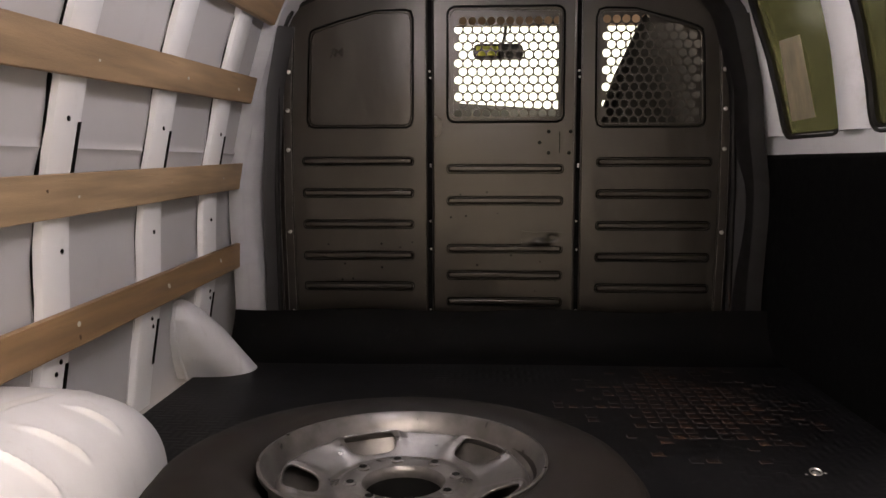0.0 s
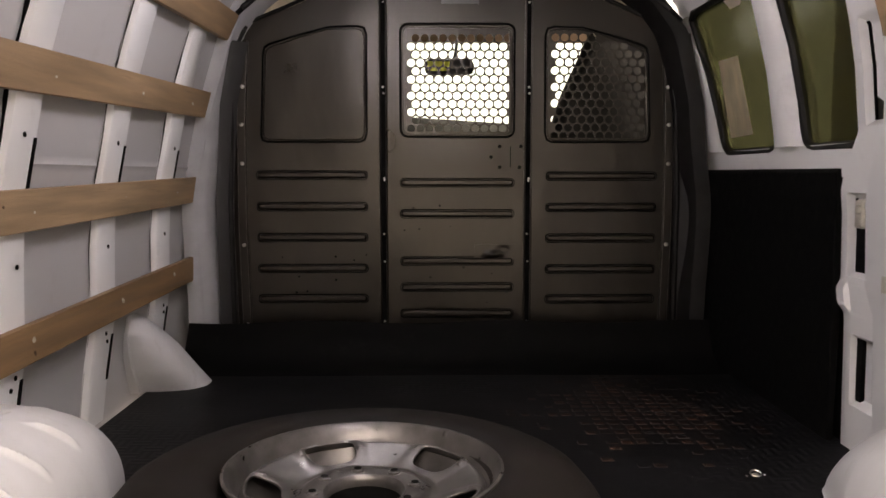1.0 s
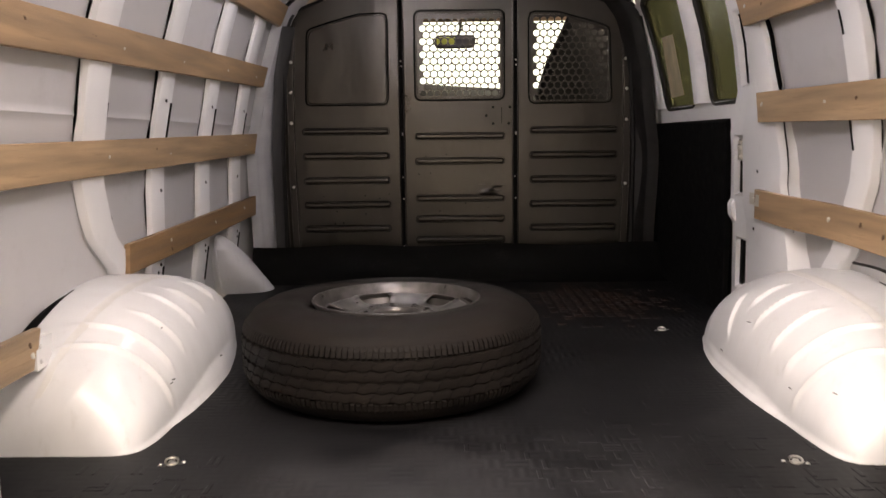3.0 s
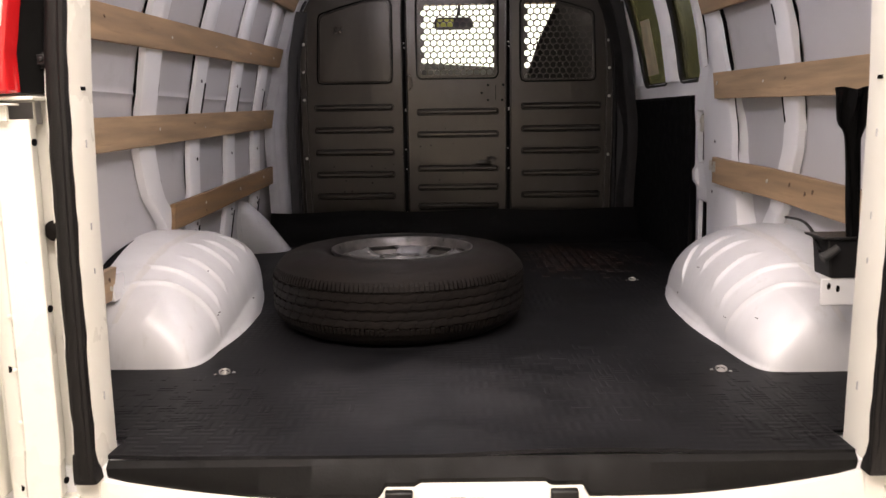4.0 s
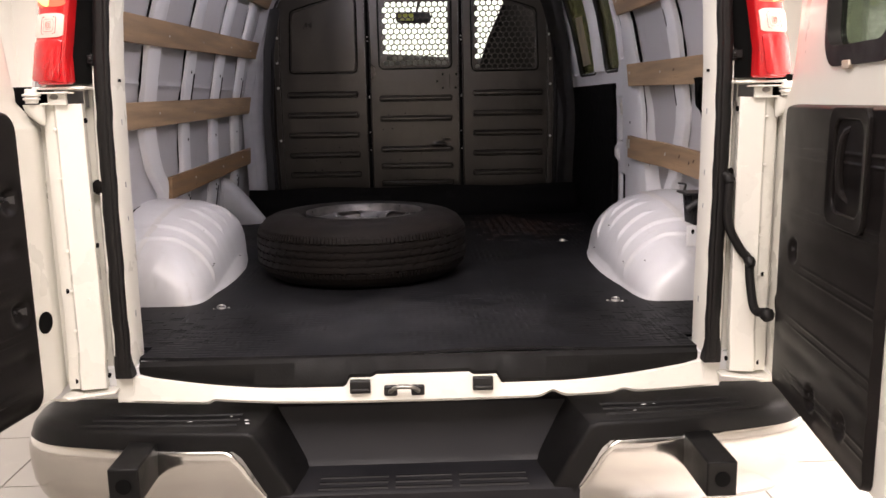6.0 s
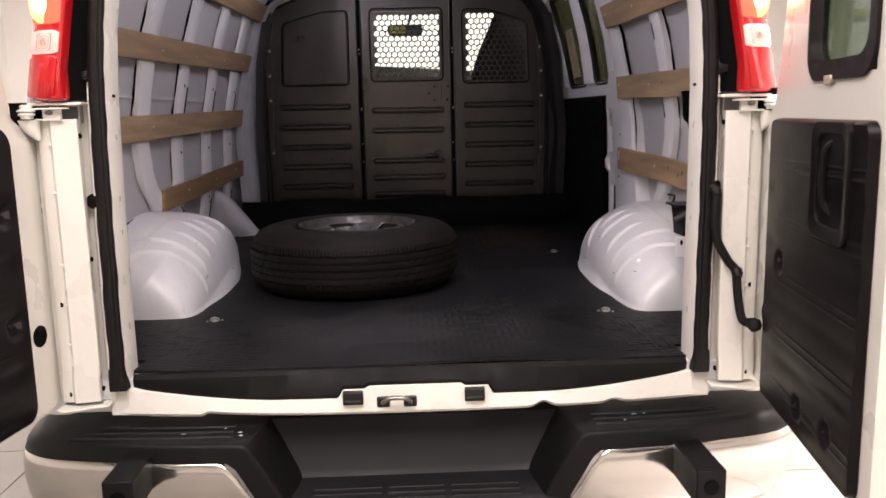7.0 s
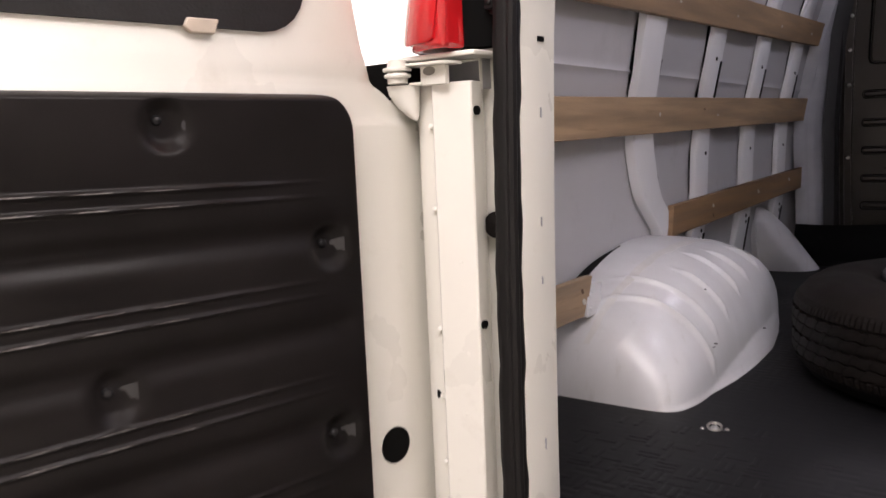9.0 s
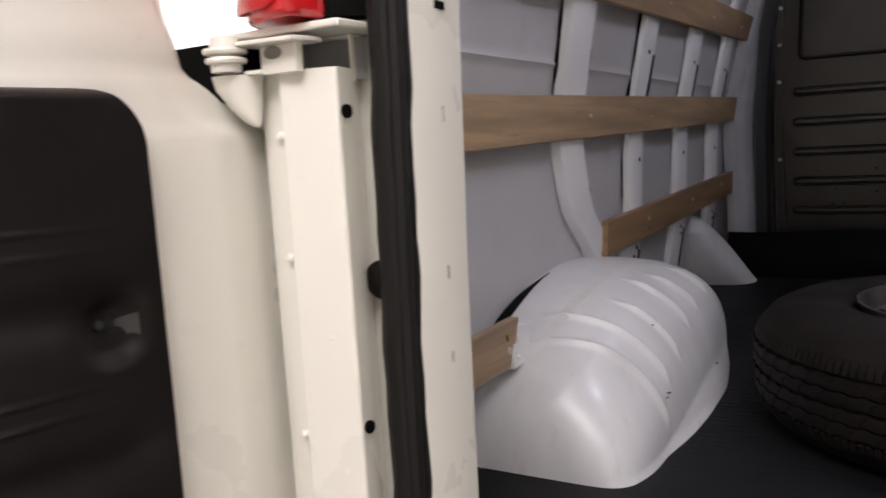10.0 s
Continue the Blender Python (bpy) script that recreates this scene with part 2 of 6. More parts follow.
# darker copy of the mat's colour for its turned-up end
FOLD = shade("black_mat_fold", (0.0032, 0.0029, 0.0029), 0.70, vary=0.4, scale=3.5, stain=(0.024, 0.0215, 0.0205), stain_amount=0.55, grain=0.2, grain_scale=200, spec=0.08)

# ---- mesh helpers ----


def part(name, bm, material, parent=None, label="", smooth=True, bevel=0.0):
    if len(bm.faces):
        bmesh.ops.recalc_face_normals(bm, faces=bm.faces)
    me = bpy.data.meshes.new(name)
    bm.to_mesh(me)
    bm.free()
    me.materials.append(material)
    ob = new(name, me)
    if parent:
        ob.parent = parent
    if label:
        ob["label"] = label
    if bevel:
        bv = ob.modifiers.new("bevel", "BEVEL")
        bv.width, bv.segments, bv.limit_method, bv.angle_limit = bevel, 2, "ANGLE", radians(35)
    if smooth:
        me.shade_smooth()
        me.set_sharp_from_angle(angle=radians(38))
    return ob


def thing(name, label, category, group="", at=(0, 0, 0)):
    ob = new(name)
    ob.location = at
    ob.empty_display_size = 0.1
    return tagged(ob, label, category, group)


def soft(x):
    """Smooth step from 0 to 1."""
    x = min(1.0, max(0.0, x))
    return x * x * (3 - 2 * x)


def lerp(table, z):
    """Smooth value at z in a table of (z, value)."""
    zs = [p[0] for p in table]
    vs = [p[1] for p in table]
    return float(np.interp(z, zs, vs))


def box(bm, x0, x1, y0, y1, z0, z1, m=None):
    vs = [bm.verts.new(Vector((x, y, z))) for x in (x0, x1) for y in (y0, y1) for z in (z0, z1)]
    for f in ((0, 1, 3, 2), (4, 6, 7, 5), (0, 4, 5, 1), (2, 3, 7, 6), (0, 2, 6, 4), (1, 5, 7, 3)):
        bm.faces.new([vs[i] for i in f])
    if m:
        for v in vs:
            v.co = m @ v.co
    return vs


def loft(bm, rings, closed=True, caps=True):
    """Skin over rings of points; closed: each ring is a loop."""
    vr = [[bm.verts.new(Vector(p)) for p in r] for r in rings]
    n = len(vr[0])
    for a, b in zip(vr, vr[1:]):
        for i in range(n if closed else n - 1):
            j = (i + 1) % n
            bm.faces.new((a[i], a[j], b[j], b[i]))
    if caps and closed:
        bm.faces.new(vr[0][::-1])
        bm.faces.new(vr[-1])
    return vr


def sheet(bm, f, nu, nv, thick):
    """A curved plate: f(u, v) for u, v in 0..1, thickened by the vector-valued or scalar thick along its normal."""
    P = [[Vector(f(i / nu, j / nv)) for j in range(nv + 1)] for i in range(nu + 1)]
    N = []
    for i in range(nu + 1):
        row = []
        for j in range(nv + 1):
            du = P[min(i + 1, nu)][j] - P[max(i - 1, 0)][j]
            dv = P[i][min(j + 1, nv)] - P[i][max(j - 1, 0)]
            n = du.cross(dv)
            row.append(n.normalized() if n.length > 1e-9 else Vector((0, 0, 1)))
        N.append(row)
    A = [[bm.verts.new(p) for p in r] for r in P]
    B = [[bm.verts.new(P[i][j] - N[i][j] * thick) for j in range(nv + 1)] for i in range(nu + 1)]
    for i in range(nu):
        for j in range(nv):
            bm.faces.new((A[i][j], A[i + 1][j], A[i + 1][j + 1], A[i][j + 1]))
            bm.faces.new((B[i][j + 1], B[i + 1][j + 1], B[i + 1][j], B[i][j]))
    for i in range(nu):
        bm.faces.new((A[i + 1][0], A[i][0], B[i][0], B[i + 1][0]))
        bm.faces.new((A[i][nv], A[i + 1][nv], B[i + 1][nv], B[i][nv]))
    for j in range(nv):
        bm.faces.new((A[0][j], A[0][j + 1], B[0][j + 1], B[0][j]))
        bm.faces.new((A[nu][j + 1], A[nu][j], B[nu][j], B[nu][j + 1]))


def tube(bm, pts, r, n=10, ridges=0.0):
    """A round bar along points; ridges: relative swelling of every other ring."""
    pts = [Vector(p) for p in pts]
    rings = []
    for k, p in enumerate(pts):
        d = (pts[min(k + 1, len(pts) - 1)] - pts[max(k - 1, 0)]).normalized()
        a = d.orthogonal().normalized() if k == 0 else (a - d * a.dot(d)).normalized()
        b = d.cross(a)
        rr = (r(k / max(1, len(pts) - 1)) if callable(r) else r) * (1 + ridges * (k % 2))
        rings.append([p + (a * math.cos(t) + b * math.sin(t)) * rr for t in (2 * math.pi * i / n for i in range(n))])
    loft(bm, rings)


def smooth_path(pts, n):
    """n points along a Catmull-Rom curve through pts."""
    pts = [Vector(p) for p in pts]
    ext = [2 * pts[0] - pts[1]] + pts + [2 * pts[-1] - pts[-2]]
    out = []
    for k in range(n):
        s = k / (n - 1) * (len(pts) - 1)
        i = min(int(s), len(pts) - 2)
        t = s - i
        p0, p1, p2, p3 = ext[i:i + 4]
        out.append(0.5 * (2 * p1 + (p2 - p0) * t + (2 * p0 - 5 * p1 + 4 * p2 - p3) * t * t + (3 * p1 - p0 - 3 * p2 + p3) * t ** 3))
    return out


def lathe(bm, profile, n=48, m=None, closed=False):
    """Turn (r, z) points about the z axis."""
    rings = [[Vector((r * math.cos(t), r * math.sin(t), z)) for t in (2 * math.pi * i / n for i in range(n))] for r, z in profile]
    if m:
        rings = [[m @ p for p in r] for r in rings]
    if closed:
        rings.append(rings[0])
    vr = [[bm.verts.new(p) for p in r] for r in (rings[:-1] if closed else rings)]
    if closed:
        vr.append(vr[0])
    for a, b in zip(vr, vr[1:]):
        for i in range(n):
            j = (i + 1) % n
            bm.faces.new((a[i], a[j], b[j], b[i]))
    return vr


def disc(bm, m, r, depth, n=12, dome=0.0):
    """A short round plug along its local z, from 0 to depth, with a domed end."""
    prof = [(r, 0), (r, depth * (1 - dome)), (r * 0.7, depth * (1 - dome * 0.25)), (r * 0.02, depth)]
    vr = lathe(bm, prof, n, m)
    bm.faces.new(vr[0][::-1])


def facing(x, y, z, nx, ny, nz):
    """A pose at a place whose z axis points along (nx, ny, nz)."""
    return Matrix.Translation((x, y, z)) @ Vector((nx, ny, nz)).to_track_quat("Z", "Y").to_matrix().to_4x4()


def rounded(x0, x1, z0, z1, r, n=5):
    """A rectangle with round corners, as 2D points."""
    out = []
    for cx, cz, a0 in ((x1 - r, z1 - r, 0), (x0 + r, z1 - r, 90), (x0 + r, z0 + r, 180), (x1 - r, z0 + r, 270)):
        for k in range(n + 1):
            a = radians(a0 + 90 * k / n)
            out.append((cx + r * math.cos(a), cz + r * math.sin(a)))
    return out


# ---- the garage ----
GZ = -0.70
bm = bmesh.new()
box(bm, -5, 5, -5, 9, GZ - 0.15, GZ - 0.004)
tagged(part("floor", bm, GROUT, smooth=False), "grouted floor slab under beige square tiles", "floor", kind="structure")
walls = (("wall_north", -5, 5, 9, 9.2), ("wall_south", -5, 5, -5.2, -5), ("wall_east", 5, 5.2, -5.2, 9.2), ("wall_west", -5.2, -5, -5.2, 9.2))
for nm, x0, x1, y0, y1 in walls:
    bm = bmesh.new()
    box(bm, x0, x1, y0, y1, GZ - 0.15, 2.95)
    tagged(part(nm, bm, WALL, smooth=False), "plain white painted garage wall", "wall", kind="structure")
bm = bmesh.new()
box(bm, -5.2, 5.2, -5.2, 9.2, 2.95, 3.1)
tagged(part("ceiling", bm, WALL, smooth=False), "plain white garage ceiling", "ceiling", kind="structure")

# glowing panel added before the wall for the white beyond the windscreen
bm = bmesh.new()
box(bm, -4.2, 4.2, 8.90, 8.95, GZ, 2.7)
tagged(part("backdrop", bm, glow("daylight", (1.0, 0.99, 0.96), 1.5), smooth=False), "glowing panel standing in for overexposed daylight ahead of the van", "backdrop", kind="structure")

# ---- the van ----
van = thing("cargo_van", "white panel van with open rear doors and a bare cargo hold", "van", at=(0, 0.3, GZ))
van_inv = Matrix.Translation((0, -0.3, -GZ))


def vp(name, bm, material, parent=None, label="", smooth=True, bevel=0.0):
    """A part of the van, built in world places."""
    ob = part(name, bm, material, parent or van, label, smooth, bevel)
    if parent is None:
        ob.matrix_parent_inverse = van_inv
    return ob


# half widths of the hold by height: outer sheet and inner rib faces
SKIN = [(-0.13, 1.05), (0.0, 1.052), (0.15, 1.035), (0.3, 1.012), (0.5, 1.005), (0.62, 0.996), (0.92, 0.934), (1.2, 0.848), (1.33, 0.78), (1.41, 0.67), (1.45, 0.5)]
RIBF = [(0.0, 1.030), (0.15, 1.010), (0.3, 0.984), (0.5, 0.978), (0.62, 0.970), (0.92, 0.908), (1.2, 0.822), (1.33, 0.75), (1.40, 0.64), (1.42, 0.5)]
Y0, Y1 = 0.40, 3.24


def skin_x(z):
    bead = 0.006 * math.exp(-((z - 0.72) / 0.007) ** 2) + 0.003 * math.exp(-((z - 0.22) / 0.02) ** 2)
    return lerp(SKIN, z) - bead


def corner(y):
    """How far the side draws in towards the rear corner."""
    return 0.075 * max(0, 1 - (y - 0.40) / 0.22) ** 2


def wall_sheet(s, y0, y1, name):
    bm = bmesh.new()
    zs = [i / 100 - 0.05 for i in range(0, 147)]
    sheet(bm, lambda u, v: (s * (skin_x(zs[round(v * 146)]) - corner(y0 + u * u * (y1 - y0))), y0 + u * u * (y1 - y0), zs[round(v * 146)]), 20, 146, 0.02 * -s)
    return vp(name, bm, SKINP, None, "pale grey sheet metal side with a pressed bead")


wall_sheet(-1, Y0, 3.9, "side_panel")
wall_sheet(1, Y0, 1.86, "side_panel")


def rib(s, yc_of, w, z0, z1, depth=0.0, name="side_rib", hem_shade=0.0022):
    """A pressed hat-section post on the side wall."""
    bm = bmesh.new()
    rings = []
    n = 40
    for k in range(n + 1):
        z = z0 + (z1 - z0) * k / n
        yc, xi, xo = yc_of(z), lerp(RIBF, z) + depth, lerp(SKIN, z) - 0.002
        pts = [(-w / 2 - 0.006, xo), (-w / 2 - 0.004, xo - 0.006), (-w / 2, xi + 0.006), (-w / 2 + 0.010, xi), (w / 2 - 0.010, xi), (w / 2, xi + 0.008),
               (w / 2 + 0.012, xo - 0.006), (w / 2 + 0.018, xo)]
        rings.append([(s * x, yc + y, z) for y, x in pts])
    loft(bm, rings)
    ob = vp(name, bm, INNER)
    # black tube that puts in the shade along the rib's rear edge
    bm = bmesh.new()
    pts = []
    for k in range(70):
        z = z0 + 0.02 + (z1 - z0 - 0.04) * k / 69
        pts.append((s * (lerp(SKIN, z) - 0.005), yc_of(z) - w / 2 - 0.007 - 0.004 * math.sin(z * 23) * math.sin(z * 9 + w), z))
    ph = yc_of(0.5) * 7

    def gap(q):
        """The black line is thick above the middle rail, thinner below it, and fades towards the floor."""
        z = z0 + 0.02 + (z1 - z0 - 0.04) * q
        wave = 0.75 + 0.3 * math.sin(z * 31 + ph) + 0.25 * math.sin(z * 67 + ph)
        return 0.0005 + hem_shade * wave * (soft((z - 0.60) / 0.06) + 0.55 * soft((z - 0.36) / 0.06) * soft((0.62 - z) / 0.06) * (name == "side_rib"))

    tube(bm, pts, gap, 6)
    vp("hem_shade", bm, GAP, ob)
    return ob


def slot(bm, s, y, z, h, w=0.012):
    x = lerp(RIBF, z) - 0.0025
    x2 = lerp(RIBF, z + h) - 0.0025
    loft(bm, [[(s * (x + d), y, z), (s * (x + d), y + w, z), (s * (x2 + d), y + w, z + h), (s * (x2 + d), y, z + h)] for d in (0, 0.004)])


for yc, w in ((1.875, 0.11), (2.38, 0.12), (2.855, 0.125)):
    r = rib(-1, lambda z, yc=yc: yc, w, 0.0, 1.41, hem_shade=0.0036 if yc < 2 else 0.0016)
    bm = bmesh.new()
    slot(bm, -1, yc + w / 2 - 0.022, 0.64, 0.135)
    vp("slot", bm, GAP, r, smooth=False)
    bm = bmesh.new()
    slot(bm, -1, yc + w / 2 - 0.022, 0.12, 0.13)
    vp("slot", bm, GAP, r, smooth=False)
    for z in (0.50, 0.26, 0.235, 0.78):
        bm = bmesh.new()
        disc(bm, facing(-lerp(RIBF, z) + 0.0005, yc + random.uniform(-0.02, 0.02), z, 1, 0, 0), 0.006, 0.002, 8)
        vp("hole", bm, GAP, r, smooth=False)
KINK = {-1: ((0.27, 1.615), (0.30, 1.585), (0.35, 1.52), (0.40, 1.457), (0.45, 1.43), (0.50, 1.41), (0.545, 1.388), (0.62, 1.38), (0.70, 1.375), (0.80, 1.362), (1.41, 1.36)),
        1: ((0.27, 1.52), (0.335, 1.45), (0.42, 1.40), (0.487, 1.375), (0.53, 1.35), (0.60, 1.336), (0.66, 1.322), (0.80, 1.302), (1.41, 1.29))}
for s in (-1, 1):
    w = 0.132 if s < 0 else 0.100
    r = rib(s, lambda z: lerp(KINK[s], z), w, 0.28, 1.41, depth=-0.004, name="kinked_rib", hem_shade=0.0036)
    for z, h in ((0.625, 0.13), (0.90, 0.13)) if s < 0 else ((0.595, 0.095), (0.865, 0.12)):
        bm = bmesh.new()
        slot(bm, s, lerp(KINK[s], z) + w / 2 - 0.022, z, h, 0.010)
        vp("slot", bm, GAP, r, smooth=False)
    bm = bmesh.new()
    z = 0.447 if s < 0 else 0.46
    disc(bm, facing(s * 0.981, lerp(KINK[s], z) + w / 2 - 0.012, z, -s, 0, 0), 0.009, 0.004, 10)
    vp("hole", bm, GAP, r, smooth=False)

# front posts beside the bulkhead
for s in (-1, 1):
    bm = bmesh.new()
    rings = []
    for k in range(31):
        z = 0.02 + 1.38 * k / 30
        o = lerp(RIBF, z)
        i = lerp([(0, 0.908), (0.6, 0.912), (0.95, 0.885), (1.2, 0.815), (1.33, 0.72), (1.40, 0.6)], z) - 0.006 * math.sin(z * 9)
        i -= 0.040 if s > 0 else 0
        o = min(o, i + 0.050) if s < 0 else i + 0.024
        rings.append([(s * x, y, z) for x, y in ((o + 0.03, 3.115), (o - 0.005, 3.12), (o - 0.02, 3.13), ((o + i) / 2, 3.135), (i + 0.010, 3.14), (i - 0.002, 3.155), (i - 0.03, 3.225), (i - 0.035, 3.30), (o + 0.04, 3.30))])
    loft(bm, rings)
    # the left post's shade is put in by its grey
    vp("front_post", bm, POST if s < 0 else SEAL)
    bm = bmesh.new()
    w, shift = (0.040, 0) if s < 0 else (0.028, 0.014)
    loft(bm, [[(s * (x - shift), y, z) for x, y in ((d - 0.012, 3.222), (d + 0.02, 3.18), (d + w, 3.17), (d + w, 3.23))] for z, d in (((0.03, 0.842), (0.6, 0.847), (0.95, 0.825), (1.18, 0.78)) if s < 0 else ((0.03, 0.852), (0.6, 0.857), (0.95, 0.853), (1.18, 0.826)))])
    vp("trim_strip", bm, GREY, None, "grey trim strip beside the partition")
    bm = bmesh.new()
    pts = []
    for k in range(25):
        z = 0.06 + 1.18 * k / 24
        pts.append((s * (lerp([(0, 0.842), (0.6, 0.847), (0.95, 0.835), (1.2, 0.80), (1.33, 0.72)], z) - shift), 3.212, z))
    tube(bm, pts, 0.012, 8)
    vp("post_seal", bm, SEAL)

# roof
bm = bmesh.new()
sheet(bm, lambda u, v: ((u - 0.5) * 1.5, Y0 - 0.06 + v * (4.75 - Y0), 1.43 + 0.03 * math.cos((u - 0.5) * 2.6)), 24, 30, -0.02)
vp("roof", bm, INNER)
for y in (0.95, 1.5, 2.05, 2.6, 3.05):
    bm = bmesh.new()
    loft(bm, [[(x, y + dy, 1.425 + 0.03 * math.cos(x / 1.5 * 2.6) - dz) for dy, dz in ((-0.04, 0), (-0.025, 0.03), (0.025, 0.03), (0.04, 0))] for x in np.linspace(-0.66, 0.66, 17)])
    vp("roof_bow", bm, INNER)
# cargo dome lamps on the roof, unseen, added where the hold's lights stand
for x, y in ((0, 1.0), (-0.24, 2.3)):
    bm = bmesh.new()
    box(bm, x - 0.11, x + 0.11, y - 0.07, y + 0.07, 1.40, 1.43)
    vp("dome_lamp", bm, INNER, None, "unseen interior lamp assumed under the roof", bevel=0.01)

# floor pan
bm = bmesh.new()
box(bm, -1.02, 1.02, 0.345, 4.6, -0.09, -0.012)
vp("floor_pan", bm, INNER, smooth=False)

# wheel arches


# pressed ridges of the housings: crest at the top, lean, upper and lower end, width of its gentle flank
RIDGES = {-1: ((1.000, 0.115, 0.10, 0.97, 0.0105), (1.080, 0.105, 0.10, 0.82, 0.0105), (1.190, 0.090, 0.30, 0.77, 0.0100), (1.320, 0.110, 0.24, 0.70, 0.0100), (1.405, 0.160, 0.28, 0.66, 0.0100), (1.540, 0.160, 0.28, 0.64, 0.0105)),
          1: ((0.900, 0.150, 0.12, 0.97, 0.0105), (1.000, 0.145, 0.12, 0.84, 0.0105), (1.140, 0.090, 0.30, 0.78, 0.0100), (1.262, 0.120, 0.26, 0.72, 0.0100), (1.365, 0.120, 0.28, 0.64, 0.0100), (1.640, -0.200, 0.45, 0.86, 0.016))}
INNER_FACE = {-1: ((0.90, 0.690), (1.0, 0.690), (1.1, 0.697), (1.3, 0.698), (1.5, 0.702), (1.7, 0.716), (1.9, 0.742)),
              1: ((0.80, 0.684), (0.95, 0.688), (1.1, 0.690), (1.3, 0.690), (1.5, 0.696), (1.7, 0.714), (1.9, 0.756))}


def wheel_arch(s):
    bm = bmesh.new()
    yc, H = 1.40, 0.298

    def f(u, v):
        a = (u - 0.5) * 2
        L = 0.495 if a > 0 else 0.494 if s < 0 else 0.582
        y = yc + L * math.sin(a * math.pi / 2)
        e = max(0.0, math.cos(a * math.pi / 2))
        h = H * e ** (0.85 - 0.36 * min(1, v / 0.45) if a < 0 else 0.54 if s < 0 else 0.84) if e > 1e-6 else 0
        w = (1.02 - lerp(INNER_FACE[s], y)) * e ** (0.105 + 0.20 * soft((1 - v) / 0.7) if a < 0 else 0.06) if e > 1e-6 else 0
        t = v * math.pi / 2
        k = 2 / (2.5 if a < 0 else 2.5 + (1.1 if s < 0 else 0.1) * soft(a / 0.6))
        dx, dz = math.sin(t) ** k if v > 0 else 0, math.cos(t) ** k if v < 1 else 0
        # pleats bending over the shoulder, steep towards the rear
        ridge = 0
        for top, lean, v0, v1, wide in RIDGES[s]:
            q = y - top - lean * v
            if abs(q) < 0.08:
                ends = soft((v - v0) / 0.14) * soft((v1 - v) / 0.12)
                ridge += 0.0092 * ends * math.exp(-(q / (0.0042 if q < 0 else wide)) ** 2)
        # sealed seam along the top and a sloping flange at the foot of the inner side
        ridge += 0.002 * math.exp(-((v - 0.20) / 0.014) ** 2)
        z = h * dz
        crease = lerp(((1.0, -0.02), (1.1, 0.014), (1.2, 0.034), (1.39, 0.058), (1.66, 0.066), (1.9, 0.03)) if s < 0 else ((0.95, -0.02), (1.1, 0.020), (1.25, 0.040), (1.65, 0.044), (1.9, 0.03)), y)
        foot = 0.013 * soft((crease + 0.012 - z) / 0.055) * soft((v - 0.6) / 0.2) * soft((y - 0.93) / 0.2) * soft((1.80 - y) / 0.3)
        foot += 0.0025 * soft((crease + 0.004 - z) / 0.006) * soft((v - 0.6) / 0.2) * soft((y - 1.0) / 0.2) * soft((1.80 - y) / 0.2)
        foot += 0.006 * soft((0.022 - z) / 0.010) * soft((v - 0.8) / 0.1) * soft(e / 0.4)
        k2 = soft(e / 0.35)
        return (s * (1.02 - w * dx - (ridge * k2 + foot) * dx), y, -0.006 + h * dz + ridge * dz * k2)

    sheet(bm, f, 420, 84, 0.004 * s)
    ob = vp("wheel_arch", bm, ARCH, None, "scuffed white ribbed wheel housing")
    # sealed flange along the foot
    bm = bmesh.new()
    pts = [f(0.03 + 0.94 * k / 60, 1.0) for k in range(61)]
    tube(bm, [(p[0] - s * 0.002, p[1], 0.001) for p in pts], 0.004, 6)
    vp("seam", bm, ARCH, ob)
    bm = bmesh.new()
    sheet(bm, lambda u, v: Vector(f(0.10 + 0.55 * u, 0.185 + 0.045 * v + 0.008 * math.sin(u * 31) * math.sin(u * 13))) + Vector((-s * 0.0006, 0, 0.0012)), 60, 3, 0.0006 * s)
    vp("sealer_band", bm, SEALER, ob, "stained beige seam sealer")
    # black tube that puts in the gap's shade between housing and wall
    bm = bmesh.new()
    pts = [Vector(f(0.16 + 0.27 * k / 40, 0.0)) for k in range(41)]
    tube(bm, [(s * (lerp(SKIN, p.z) - 0.012), p.y, p.z + 0.002) for p in pts], lambda q: 0.0015 + 0.0095 * math.sin(math.pi * min(1, q * 1.1) ** 0.8) if q < 0.9 else 0.0012, 6)
    vp("gap_shade", bm, GAP, ob, "black tube for the shaded gap between housing and wall")
    for k in range(4):
        bm = bmesh.new()
        u, v = random.uniform(0.2, 0.6), random.uniform(0.5, 0.92)
        p, q = Vector(f(u, v)), Vector(f(u + 0.01, v + random.uniform(-0.01, 0.01)))
        nrm = (Vector(f(u + 0.01, v)) - p).cross(Vector(f(u, v + 0.01)) - p).normalized()
        if nrm.x * s > 0:
            nrm = -nrm
        tube(bm, [p + nrm * 0.0008, (p + q) / 2 + nrm * 0.0012, q + nrm * 0.0008], random.uniform(0.0008, 0.0018), 5)
        vp("scuff", bm, GAP, ob, "dark scuff mark")
    return ob


for s in (-1, 1):
    wheel_arch(s)

# filler pipe cover at the foot of the wall
bm = bmesh.new()


